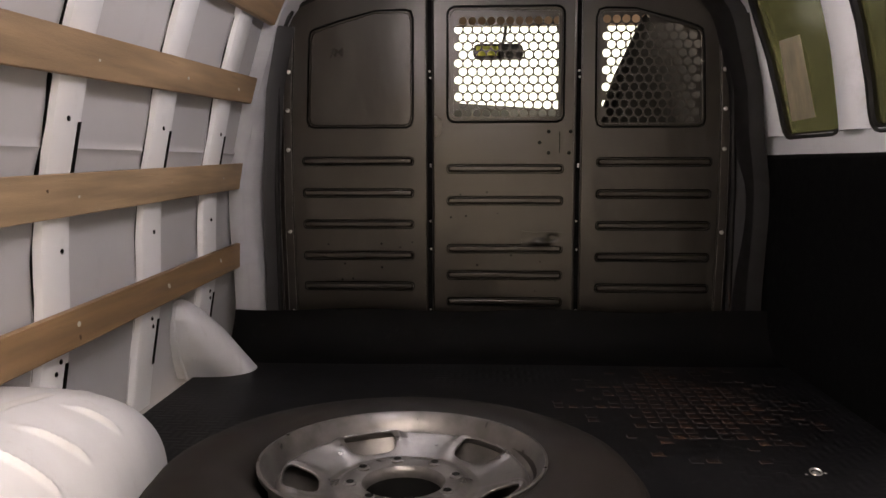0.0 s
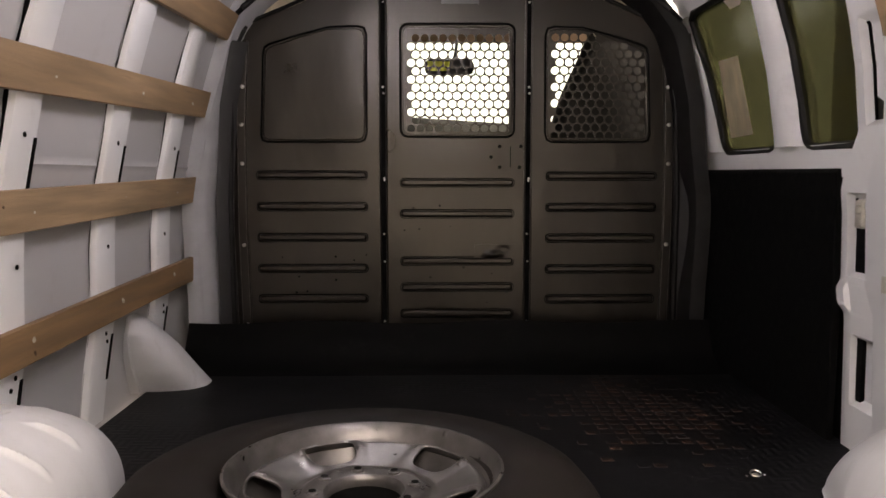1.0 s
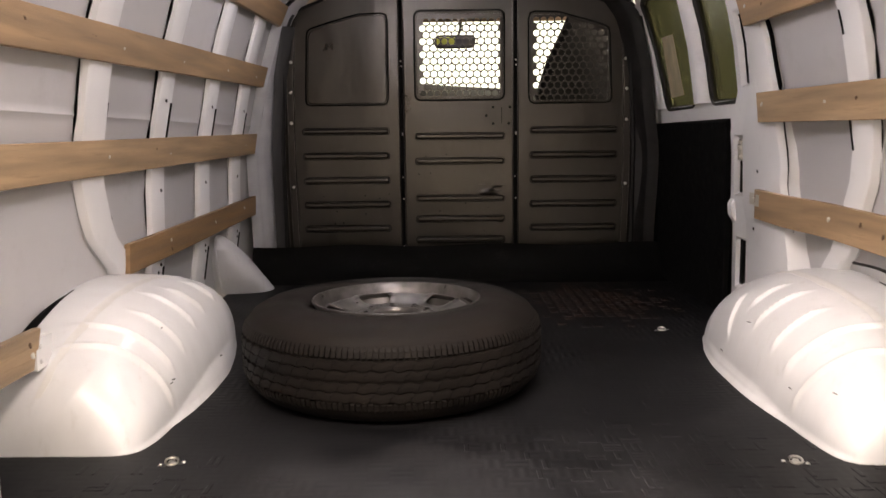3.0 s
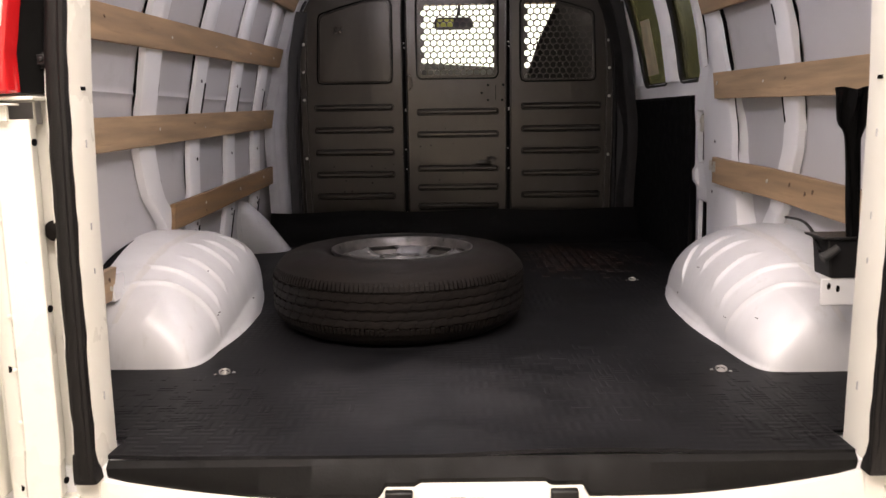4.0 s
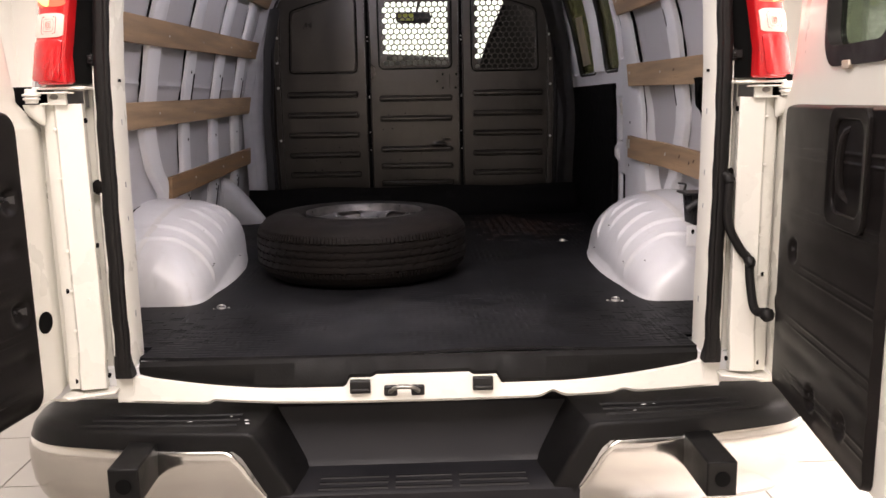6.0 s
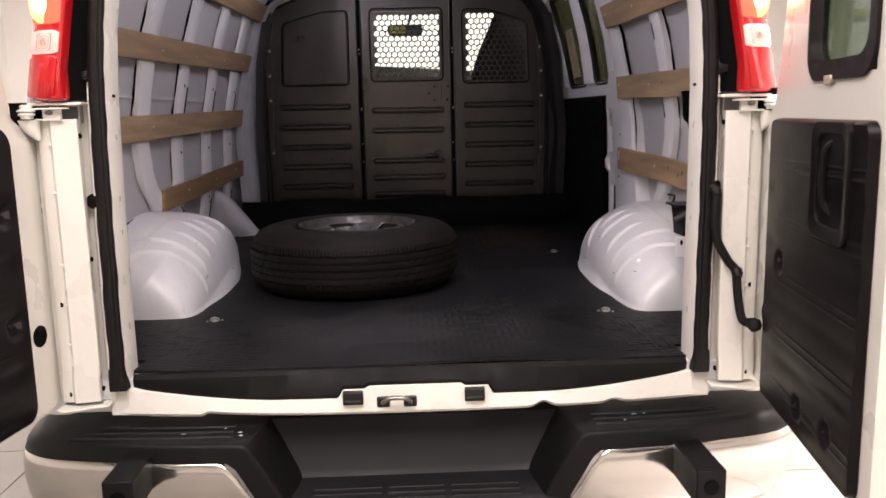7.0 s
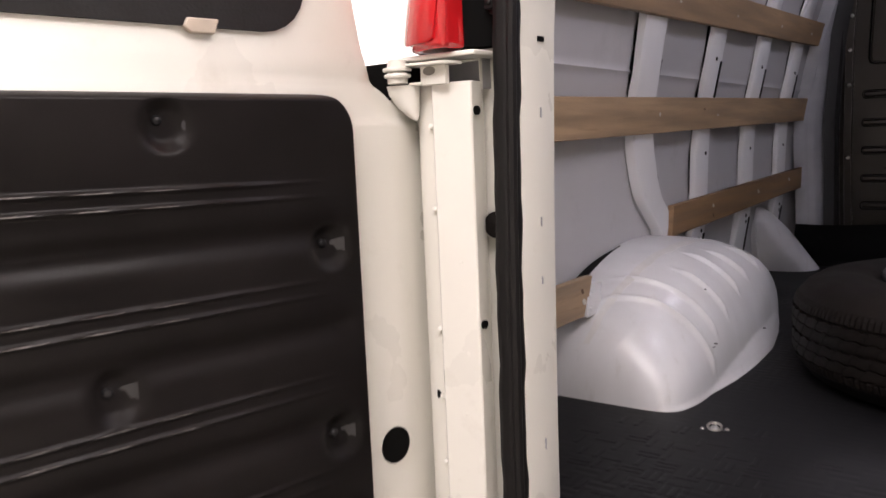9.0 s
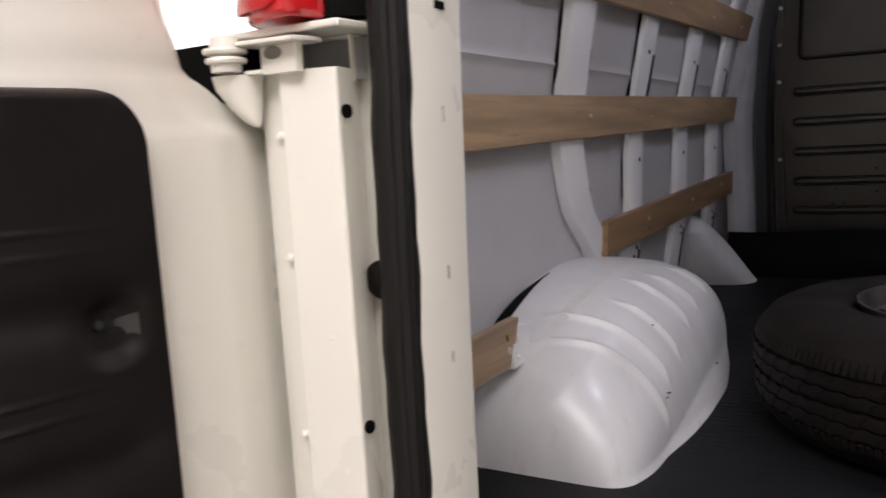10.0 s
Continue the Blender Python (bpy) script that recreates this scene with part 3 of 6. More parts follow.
def cover(u, v):
    """A leaning half cone: flat towards the rear, round towards the front, its foot a broad D on the floor."""
    z = 0.002 + 0.266 * (1 - (1 - v) ** 1.15)
    a0 = lerp(((0, 2.70), (0.25, 2.645), (0.5, 2.61), (0.75, 2.59), (0.93, 2.605), (1, 2.645)), v)
    a1 = lerp(((0, 2.93), (0.5, 2.84), (0.93, 2.70), (1, 2.66)), v)
    d = 0.205 * (1 - v) ** 1.0 + 0.026 * (1 - v ** 8)
    t = u * math.pi
    c = math.cos(t)
    y = (a0 + a1) / 2 - (a1 - a0) / 2 * math.copysign(abs(c) ** 0.85, c)
    wall = lerp(SKIN, z) + 0.004
    return (-wall + d * math.sin(t) ** (0.62 if u < 0.5 else 0.8) if 0 < u < 1 else -wall, y, z)


sheet(bm, cover, 48, 32, 0.004)
filler = vp("filler_cover", bm, ARCH, None, "white half-cone cover over the filler pipe")
bm = bmesh.new()
tube(bm, [Vector(cover(0.012, k / 30)) + Vector((0.006, -0.004, 0)) for k in range(30)], 0.006, 6)
vp("flange", bm, ARCH, filler)
# rear frame round the door opening
INX = [(-0.10, 0.727), (0.14, 0.727), (0.45, 0.724), (0.70, 0.718), (0.86, 0.708), (1.10, 0.672), (1.24, 0.62), (1.32, 0.56), (1.355, 0.48)]


def jamb(s):
    """Rear corner post: inner return, seal seat and the hinge-side recess; the right-hand one leans in less."""
    drop = 0.0 if s < 0 else 0.012

    def inx(z):
        return lerp(INX, z) + (0.022 * max(0, z - 0.15) if s > 0 else 0)

    bm = bmesh.new()
    rings = []
    for k in range(45):
        z = -0.10 + 1.455 * k / 44
        i = inx(z)
        o = lerp(SKIN, z)
        prof = [(i + 0.012, 0.440), (i + 0.003, 0.430), (i - 0.001, 0.342), (i + 0.003, 0.334), (i + 0.045, 0.334), (i + 0.050, 0.350), (i + 0.060, 0.362),
                (i + 0.150, 0.362), (i + 0.16, 0.35), (o - 0.125, 0.352), (o - 0.085, 0.375), (o - 0.052, 0.42), (o - 0.08, 0.43)]
        rings.append([(s * x, y, z) for x, y in prof])
    loft(bm, rings)
    post = vp("rear_post", bm, PAINT, None, "cream-white rear door post")
    # holes in the inner return
    for z, h, w in ((0.703, 0.007, 0.017), (0.603, 0.014, 0.0014), (0.45, 0.013, 0.0014), (0.365, 0.011, 0.0014), (0.12, 0.016, 0.002), (-0.01, 0.010, 0.004)):
        i = inx(z)
        bm = bmesh.new()
        box(bm, s * (i - 0.0012), s * (i + 0.004), 0.385 - w / 2, 0.385 + w / 2, z - h / 2, z + h / 2)
        vp("slot", bm, GAP if w > 0.003 else POST, post, smooth=False)
    # plug in the jamb
    bm = bmesh.new()
    disc(bm, facing(s * 0.770, 0.346, 0.449, 0, -1, 0), 0.019, 0.014, 24, 0.3)
    vp("grommet", bm, RUBBER, post, "black rubber grommet")
    # seal
    bm = bmesh.new()
    pts = []
    for k in range(40):
        z = -0.02 + 1.33 * k / 39
        pts.append((s * (inx(z) + 0.019), 0.326, z))
    rings = []
    for k, p in enumerate(pts):
        wob = 0.002 * math.sin(k * 1.7) * math.sin(k * 0.6)
        rings.append([(p[0] + s * (0.019 * math.cos(t) + wob), p[1] + 0.019 * math.sin(t), p[2]) for t in (2 * math.pi * i / 10 for i in range(10))])
    loft(bm, rings)
    foot = [[(s * (inx(0) + x), y, z) for x, y in ((a, 0.309), (b, 0.309), (b, 0.345), (a, 0.345))] for z, a, b in ((-0.030, -0.005, 0.037), (-0.022, -0.004, 0.038), (0.005, 0.001, 0.038), (0.03, 0.003, 0.036))]
    loft(bm, foot)
    seal = vp("door_seal", bm, SEAL, post, "black rubber door seal", bevel=0.002)
    bm = bmesh.new()
    tube(bm, [(p[0] - s * 0.0135, p[1] - 0.0105, p[2]) for p in pts], 0.0075, 8)
    vp("lip", bm, SEAL, seal)
    # hinge cover strip: folded plate with beads
    bm = bmesh.new()
    prof = [(0.798, 0.36), (0.797, 0.341), (0.788, 0.339), (0.785, 0.333), (0.783, 0.322), (0.7805, 0.3035), (0.7825, 0.3010), (0.833, 0.291), (0.837, 0.290), (0.842, 0.2955), (0.846, 0.301), (0.871, 0.3035), (0.874, 0.306), (0.880, 0.36)]
    loft(bm, [[(s * (x + 0.004 * (z < 0)), y, z) for x, y in prof] for z in np.linspace(-0.05, 0.649 - drop, 15)])
    strip = vp("hinge_strip", bm, PAINT, None, "folded cream-white strip along the door hinge", bevel=0.0008)
    for x, y, z in ((0.7806, 0.3125, 0.609), (0.7806, 0.3125, 0.310), (0.7806, 0.3125, -0.02), (0.858, 0.3046, 0.20), (0.858, 0.3046, -0.03)):
        bm = bmesh.new()
        disc(bm, facing(s * x, y, z, -s * 0.99 if x < 0.81 else 0.3 * s, -0.12 if x < 0.81 else -0.8, 0), 0.0064, 0.003, 12)
        vp("hole", bm, GAP, strip, smooth=False)
    for k, (x, z) in enumerate(((0.861, 0.56), (0.846, 0.59), (0.846, 0.475), (0.861, 0.385), (0.846, 0.30), (0.861, 0.27), (0.846, 0.20), (0.846, 0.10), (0.861, 0.08), (0.806, 0.40), (0.806, 0.18))):
        bm = bmesh.new()
        disc(bm, facing(s * x, 0.3055 if x > 0.85 else 0.2965 if x > 0.84 else 0.2988, z, 0, -1, 0.2), 0.0045, 0.003, 10, 0.7)
        vp("bead", bm, PAINT, strip)
    bm = bmesh.new()
    box(bm, s * 0.872, s * 0.945, 0.328, 0.342, -0.045, 0.6345)
    vp("flange", bm, PAINT, None, bevel=0.002)
    # lower gusset of the post
    bm = bmesh.new()
    loft(bm, [[(s * 0.765, 0.30, z), (s * 0.765, 0.36, z), (s * 0.885, 0.36, z), (s * 0.885, 0.275, z), (s * 0.865, 0.262, z)] for z in (-0.066, -0.060)])
    vp("gusset", bm, PAINT, None, bevel=0.002)
    # hinges
    for z in (0.668 - drop,):
        bm = bmesh.new()
        lathe(bm, [(0.002, -0.019), (0.017, -0.019), (0.0175, -0.018), (0.0175, -0.011), (0.0225, -0.0100), (0.0235, -0.0075), (0.0225, -0.0050), (0.0175, -0.0040), (0.0175, -0.0020), (0.0245, -0.0010), (0.0255, 0.0015), (0.0245, 0.0040), (0.0175, 0.0050), (0.0165, 0.015), (0.012, 0.017), (0.002, 0.017)], 28, Matrix.Translation((s * 0.879, 0.268, z)) @ Matrix.Diagonal((0.80, 0.80, 0.92, 1)))
        h = vp("hinge", bm, PAINT, None, "painted steel door hinge")
        bm = bmesh.new()
        loft(bm, [[(s * 0.793, 0.292, z + q), (s * 0.800, 0.268, z + q), (s * 0.860, 0.262, z + q), (s * 0.870, 0.275, z + q), (s * 0.864, 0.306, z + q), (s * 0.796, 0.306, z + q)] for q in (0.004, 0.008)])
        box(bm, s * 0.808, s * 0.850, 0.282, 0.292, z - 0.022, z + 0.004)
        box(bm, s * 0.846, s * 0.866, 0.276, 0.30, z - 0.021, z - 0.017)
        vp("hinge_plate", bm, PAINT, h, bevel=0.001)
        bm = bmesh.new()
        disc(bm, facing(s * 0.834, 0.2815, z - 0.003, 0, -1, 0) @ Matrix.Diagonal((1.7, 1, 1, 1)), 0.006, 0.001, 16)
        vp("bolt_hole", bm, DARKZINC, h, smooth=False)
        bm = bmesh.new()
        loft(bm, [[(s * (cx + r * math.cos(2 * math.pi * i / 18)), 0.287 + r * math.sin(2 * math.pi * i / 18), z + dz) for i in range(18)] for cx, r, dz in ((0.884, 0.024, -0.020), (0.883, 0.022, -0.032), (0.876, 0.015, -0.050), (0.868, 0.007, -0.064), (0.865, 0.002, -0.068))])
        vp("hinge_cup", bm, PAINT, h)
    # black boxes put in the recess's shade and close off the bright background
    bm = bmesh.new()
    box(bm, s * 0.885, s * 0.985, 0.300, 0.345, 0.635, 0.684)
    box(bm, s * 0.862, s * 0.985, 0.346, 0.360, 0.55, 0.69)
    vp("hinge_recess_shade", bm, GAP, None, "black boxes for the shaded recess behind the hinge")
    # pocket behind the hinge plate, its shade put in as grey, with its white flange
    bm = bmesh.new()
    loft(bm, [[(s * x, y, z) for x, y in ((0.786, 0.340), (0.800, 0.353), (0.825, 0.3595), (0.860, 0.3605), (0.860, 0.364), (0.786, 0.364))] for z in (0.640, 0.682)])
    vp("pocket", bm, POST, None, "pocket behind the hinge plate, its shade painted grey").location.z -= drop
    bm = bmesh.new()
    box(bm, s * 0.7855, s * 0.7880, 0.334, 0.3405, 0.636, 0.6805)
    box(bm, s * 0.7855, s * 0.850, 0.334, 0.350, 0.6785, 0.6805)
    vp("pocket_flange", bm, PAINT, None, bevel=0.001).location.z -= drop
    # black block for the shade in the lamp recess, and its floor ledge
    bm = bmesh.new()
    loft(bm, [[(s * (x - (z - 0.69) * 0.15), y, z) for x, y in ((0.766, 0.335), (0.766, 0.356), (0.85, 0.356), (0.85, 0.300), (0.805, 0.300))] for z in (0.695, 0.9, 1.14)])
    vp("lamp_recess_shade", bm, GAP, None, "black block for the shaded recess beside the tail lamp").location += Vector((0.016 if s > 0 else 0, 0, -drop))
    bm = bmesh.new()
    box(bm, s * 0.762, s * 0.885, 0.285, 0.36, 0.681, 0.688)
    vp("ledge", bm, PAINT, None, bevel=0.002).location.z -= drop
    bm = bmesh.new()
    box(bm, s * 0.752, s * (0.765 if s < 0 else 0.776), 0.318, 0.34, 0.742, 0.76)
    box(bm, s * 0.757, s * 0.800, 0.330, 0.336, 0.736, 0.764)
    disc(bm, facing(s * 0.758, 0.318, 0.751, 0, -1, 0), 0.005, 0.004, 8, 0.5)
    tab = vp("striker", bm, BLACK, None, "black bracket beside the tail lamp", bevel=0.002)
    tab.location += Vector((0.012 if s > 0 else 0, 0, -drop))
    # tail lamp
    lamp = thing("tail_lamp", "", "")
    lamp.parent = van
    lamp.matrix_parent_inverse = van_inv
    lamp["label"] = "tall tail lamp with red and clear lenses, lit at the top"
    lamp.location += Vector((0.014 if s > 0 else 0, 0, -drop))

    def lamp_y(x):
        return 0.262 + 0.030 * max(0, (x - 0.822) / 0.062) ** 2

    def lens(name, z0, z1, material, label):
        b2 = bmesh.new()
        rings = []
        for z in (z0, 0.76, 0.85, 0.95, 1.05, z1):
            d = max(z - 0.69, 0.07) * 0.175
            prof = [(0.803, 0.310), (0.804, 0.272), (0.808, 0.262)] + [(0.815 + 0.0115 * k, lamp_y(0.815 + 0.0115 * k)) for k in range(7)] + [(0.892, 0.312), (0.896, 0.34)]
            rings.append([(s * (x - d), y, z) for x, y in prof])
        loft(b2, rings)
        return vp(name, b2, material, lamp, label, bevel=0.006)

    lens("housing", 0.692, 1.13, RED, "red lens housing")

    def inset(name, z0, z1, x0, x1, material, label, proud=0.003):
        b2 = bmesh.new()
        rings = []
        for k in range(13):
            x, e = x0 + (x1 - x0) * k / 12, 0.005 * abs(k / 6 - 1) ** 6
            yf, o = lamp_y(x), x - (z0 + z1) / 2 * 0.175 + 0.69 * 0.175
            rings.append([(s * (o - (z - (z0 + z1) / 2) * 0.175), yf - w, z) for w, z in ((-0.006, z0 + e), (proud * 0.6, z0 + e), (proud, z0 + e + 0.003), (proud, z1 - e - 0.003), (proud * 0.6, z1 - e), (-0.006, z1 - e))])
        loft(b2, rings)
        return vp(name, b2, material, lamp, label)

    inset("reversing_lens", 0.797, 0.850, 0.811, 0.886, PALE, "pale clear lens with prisms")
    inset("brake_lens", 0.700, 0.793, 0.812, 0.886, RED, "sculpted red lens", 0.004)
    inset("lit_lens", 0.864, 1.10, 0.812, 0.886, LIT, "lit red and amber lens")
    # the bulb's halo, put in as a glowing disc
    b2 = bmesh.new()
    disc(b2, facing(s * 0.823, 0.2660, 0.905, 0, -1, 0) @ Matrix.Diagonal((0.75, 1.25, 1, 1)), 0.032, 0.0012, 24, 0.5)
    vp("halo_disc", b2, AMBER, lamp, "glowing amber disc for the halo round the bulb")
    b2 = bmesh.new()
    disc(b2, facing(s * 0.823, 0.2650, 0.905, 0, -1, 0), 0.019, 0.002, 20, 0.8)
    vp("bulb", b2, BULB, lamp, "glowing bulb")
    cx, cz = 0.847, 0.8235
    for k in range(3):
        b2 = bmesh.new()
        q = rounded(cx - 0.0075 - 0.0055 * k, cx + 0.0075 + 0.0055 * k, cz - 0.0085 - 0.005 * k, cz + 0.0085 + 0.005 * k, 0.005, 3)
        line = [(s * (x - (z - 0.69) * 0.175), lamp_y(x) - 0.0030, z) for x, z in q]
        tube(b2, line + [line[0], line[1]], 0.0007, 5)
        vp("prism_ring", b2, RED if k == 2 else PINK, lamp)
    for k in range(4):
        b2 = bmesh.new()
        x = cx - 0.0045 + 0.003 * k - (cz - 0.69) * 0.175
        fy = lamp_y(x + (cz - 0.69) * 0.175)
        box(b2, s * x, s * (x + 0.0014), fy - 0.0038, fy - 0.0025, cz - 0.006, cz + 0.006)
        vp("prism", b2, PINK, lamp, smooth=False)
    return post


for s in (-1, 1):
    jamb(s)
# header over the opening
bm = bmesh.new()
loft(bm, [[(x, y, z + 0.02 * math.cos(x * 2.2)) for y, z in ((0.335, 1.31), (0.335, 1.42), (0.42, 1.44), (0.42, 1.34))] for x in np.linspace(-0.56, 0.60, 13)])
vp("rear_header", bm, PAINT, None, bevel=0.004)

# sill: black threshold and white lip


def sill_y(x):
    return 0.348 - 0.022 * (1 - (abs(x) / 0.76) ** 2.2)


def sill_low(x):
    """Lower edge of the sill, with a notch."""
    return -0.114 + 0.012 * abs(x / 0.77) ** 3 + 0.014 * math.exp(-((x - 0.335) / 0.022) ** 2) + 0.009 * math.exp(-((x - 0.52) / 0.022) ** 2) + 0.009 * soft((x + 0.545) / 0.02) * math.exp(-max(0, x + 0.525) / 0.12)


def sill_z(x):
    c = 0.024 * max(0, min(1, (0.200 - abs(x - 0.005)) / 0.012)) + 0.008 * max(0, min(1, (0.128 - abs(x - 0.003)) / 0.008))
    return -0.072 + 0.046 * max(0, (abs(x) - 0.35) / 0.41) ** 1.6 + c


xs = np.linspace(-0.715, 0.715, 181)
bm = bmesh.new()
loft(bm, [[(x, 0.352, 0.001), (x, 0.352, -0.05), (x, 0.36, -0.085), (x, sill_y(x) + 0.003, sill_z(x) - 0.004), (x, sill_y(x) - 0.004, sill_z(x) + 0.010), (x, 0.338, -0.010)] for x in xs])
vp("threshold", bm, THRESH, None, "black plastic threshold")
bm = bmesh.new()
xs = np.linspace(-0.77, 0.77, 241)
loft(bm, [[(x, sill_y(x) + 0.03, sill_z(x) - 0.004), (x, sill_y(x) + 0.004, sill_z(x)), (x, sill_y(x) - 0.006, sill_z(x) - 0.005), (x, sill_y(x) - 0.014, sill_low(x) + 0.008), (x, sill_y(x) - 0.008, sill_low(x)), (x, sill_y(x) + 0.05, -0.117)] for x in xs])
sill = vp("rear_sill", bm, PAINT, None, "white rear sill lip")
for x in (-0.156, 0.156):
    bm = bmesh.new()
    box(bm, x - 0.026, x + 0.026, sill_y(x) - 0.020, sill_y(x) + 0.01, -0.086, -0.052)
    box(bm, x - 0.022, x + 0.022, sill_y(x) - 0.026, sill_y(x), -0.082, -0.072)
    vp("buffer", bm, BLACK, sill, "black rubber buffer", bevel=0.003)
y = sill_y(0)
for x in (-0.079, -0.010):
    bm = bmesh.new()
    box(bm, x - 0.017, x + 0.017, y - 0.016, y + 0.004, -0.096, -0.068)
    vp("striker_base", bm, BLACK, sill, "black striker base", bevel=0.004)
bm = bmesh.new()
tube(bm, smooth_path([(-0.080, y - 0.012, -0.082), (-0.079, y - 0.028, -0.078), (-0.066, y - 0.034, -0.067), (-0.045, y - 0.035, -0.065), (-0.023, y - 0.034, -0.067), (-0.010, y - 0.028, -0.078), (-0.009, y - 0.012, -0.082)], 28), 0.0058, 8)
box(bm, -0.060, -0.030, y - 0.010, y - 0.004, -0.092, -0.066)
vp("latch_striker", bm, DARKZINC, sill, "worn zinc latch striker", bevel=0.002)

# bumper


# plan of the bumper from the step well round to the side
PLAN = smooth_path([(0.28, 0.206, 0), (0.41, 0.206, 0), (0.53, 0.211, 0), (0.66, 0.224, 0), (0.79, 0.246, 0), (0.90, 0.272, 0), (0.972, 0.308, 0), (1.012, 0.365, 0), (1.028, 0.46, 0)], 161)


def plan_at(p):
    """Place and outward direction on the plan at p in 0..1."""
    i = min(int(p * 160), 159)
    q = PLAN[i].lerp(PLAN[i + 1], p * 160 - i)
    d = (PLAN[min(i + 2, 160)] - PLAN[max(i - 1, 0)]).normalized()
    return q, Vector((d.y, -d.x, 0))


def plan_from(x):
    return next(i for i, q in enumerate(PLAN) if q.x >= x) / 160


bumper = thing("rear_bumper", "", "")
bumper.parent = van
bumper.matrix_parent_inverse = van_inv
bumper["label"] = "chrome step bumper with black plastic step pads"


def chrome_half(s):
    bm = bmesh.new()
    rings = []
    for z, dy in ((-0.178, 0.012), (-0.180, 0.002), (-0.184, -0.007), (-0.190, -0.0125), (-0.197, -0.016), (-0.206, -0.018), (-0.225, -0.020), (-0.26, -0.019), (-0.30, -0.014), (-0.335, -0.002), (-0.37, 0.018), (-0.40, 0.045)):
        x0 = lerp([(-0.41, 0.30), (-0.30, 0.388), (-0.235, 0.425), (-0.20, 0.452), (-0.18, 0.475)], z)
        p0 = plan_from(x0)
        row = []
        for k in range(49):
            q, n = plan_at(p0 + (1 - p0) * k / 48)
            q = q - n * (dy + 0.010)
            row.append((s * q.x, q.y, z))
        rings.append(row)
    loft(bm, rings, closed=False)
    b = vp("bumper_face", bm, CHROME, bumper, "chrome bumper face")
    sol = b.modifiers.new("thick", "SOLIDIFY")
    sol.thickness = 0.004
    # black pad: front lip, rounded edge and deck, turning down along the step well
    bm = bmesh.new()
    rings = []
    stations = []
    p1 = plan_from(0.485)
    for k in range(30):
        p = 1 - (1 - p1) * k / 29
        q, n = plan_at(p)
        far = soft((q.x - 0.70) / 0.26)
        A = Vector((q.x, q.y, -0.187))
        B = Vector((q.x, q.y, -0.140)) - n * 0.004
        stations.append((A, B, Vector((min(q.x, 0.86), 0.50, -0.140)), 0.013 + 0.030 * far, n))
    for (ax, az), (bx, bz), (cx, cy, cz) in (((0.460, -0.189), (0.430, -0.141), (0.405, 0.50, -0.140)), ((0.440, -0.206), (0.412, -0.148), (0.384, 0.42, -0.143)), ((0.424, -0.234), (0.394, -0.176), (0.360, 0.40, -0.185)),
                                             ((0.395, -0.285), (0.362, -0.228), (0.330, 0.38, -0.24)), ((0.365, -0.335), (0.325, -0.292), (0.300, 0.36, -0.297)), ((0.34, -0.38), (0.29, -0.35), (0.28, 0.36, -0.31))):
        stations.append((Vector((ax, 0.206, az)), Vector((bx, 0.208, bz)), Vector((cx, cy, cz)), 0.012, Vector((0, -1, 0))))
    for A, B, C, r, n in stations:
        e1, e2 = (A - B).normalized(), (C - B).normalized()
        pts = [A - n * 0.03, A - n * 0.004, A + n * 0.002 + Vector((0, 0, 0.003)), B + e1 * r]
        for t in (0.25, 0.5, 0.75):
            pts.append(B + e1 * r * (1 - t) ** 2 + e2 * r * t ** 2)
        pts += [B + e2 * r, B.lerp(C, 0.45), C, C + Vector((0, 0.0, -0.04))]
        rings.append([(s * q.x, q.y, q.z) for q in pts])
    loft(bm, rings)
    p = vp("step_pad", bm, PAD, bumper, "black grained step pad")
    for k in range(3):
        bm = bmesh.new()
        yy = 0.262 + 0.034 * k
        loft(bm, [[(s * x, yy + 0.10 * max(0, x - 0.55) ** 1.3 + d, -0.1405 + h) for d, h in ((-0.007, 0), (-0.003, 0.004), (0.003, 0.004), (0.007, 0))] for x in np.linspace(0.46, 0.86 - 0.03 * k, 9)])
        vp("tread_rib", bm, PAD, p)
    for k in range(5):
        bm = bmesh.new()
        x, y = random.uniform(0.42, 0.62), random.uniform(0.24, 0.33)
        disc(bm, Matrix.Translation((s * x, y, -0.1402)) @ Matrix.Diagonal((random.uniform(1, 3), 1, 1, 1)), random.uniform(0.0015, 0.003), 0.0008, 6)
        vp("scuff", bm, INNER, p, "pale scuff mark", smooth=False)
    # square bar out of the bumper
    y0, z1 = (0.08, -0.165) if s < 0 else (0.05, -0.178)
    bm = bmesh.new()
    box(bm, s * 0.645, s * 0.715, y0, 0.28, z1 - 0.085, z1)
    t = vp("square_bar", bm, PAD, bumper, "black square steel bar with a round hole", bevel=0.004)
    bm = bmesh.new()
    disc(bm, facing(s * 0.68, y0 - 0.0005, z1 - 0.042, 0, -1, 0), 0.018, 0.002, 18)
    vp("bore", bm, GAP, t, smooth=False)


for s in (-1, 1):
    chrome_half(s)
bm = bmesh.new()
loft(bm, [[(x, 0.50, -0.141), (x, 0.412, -0.143), (x, 0.400, -0.150), (x, 0.366, -0.282), (x, 0.352, -0.298), (x, 0.215, -0.300), (x, 0.205, -0.308), (x, 0.200, -0.38), (x, 0.50, -0.38)] for x in np.linspace(-0.385, 0.385, 9)])
recess = vp("step_recess", bm, WELL, bumper, "black moulded step well")
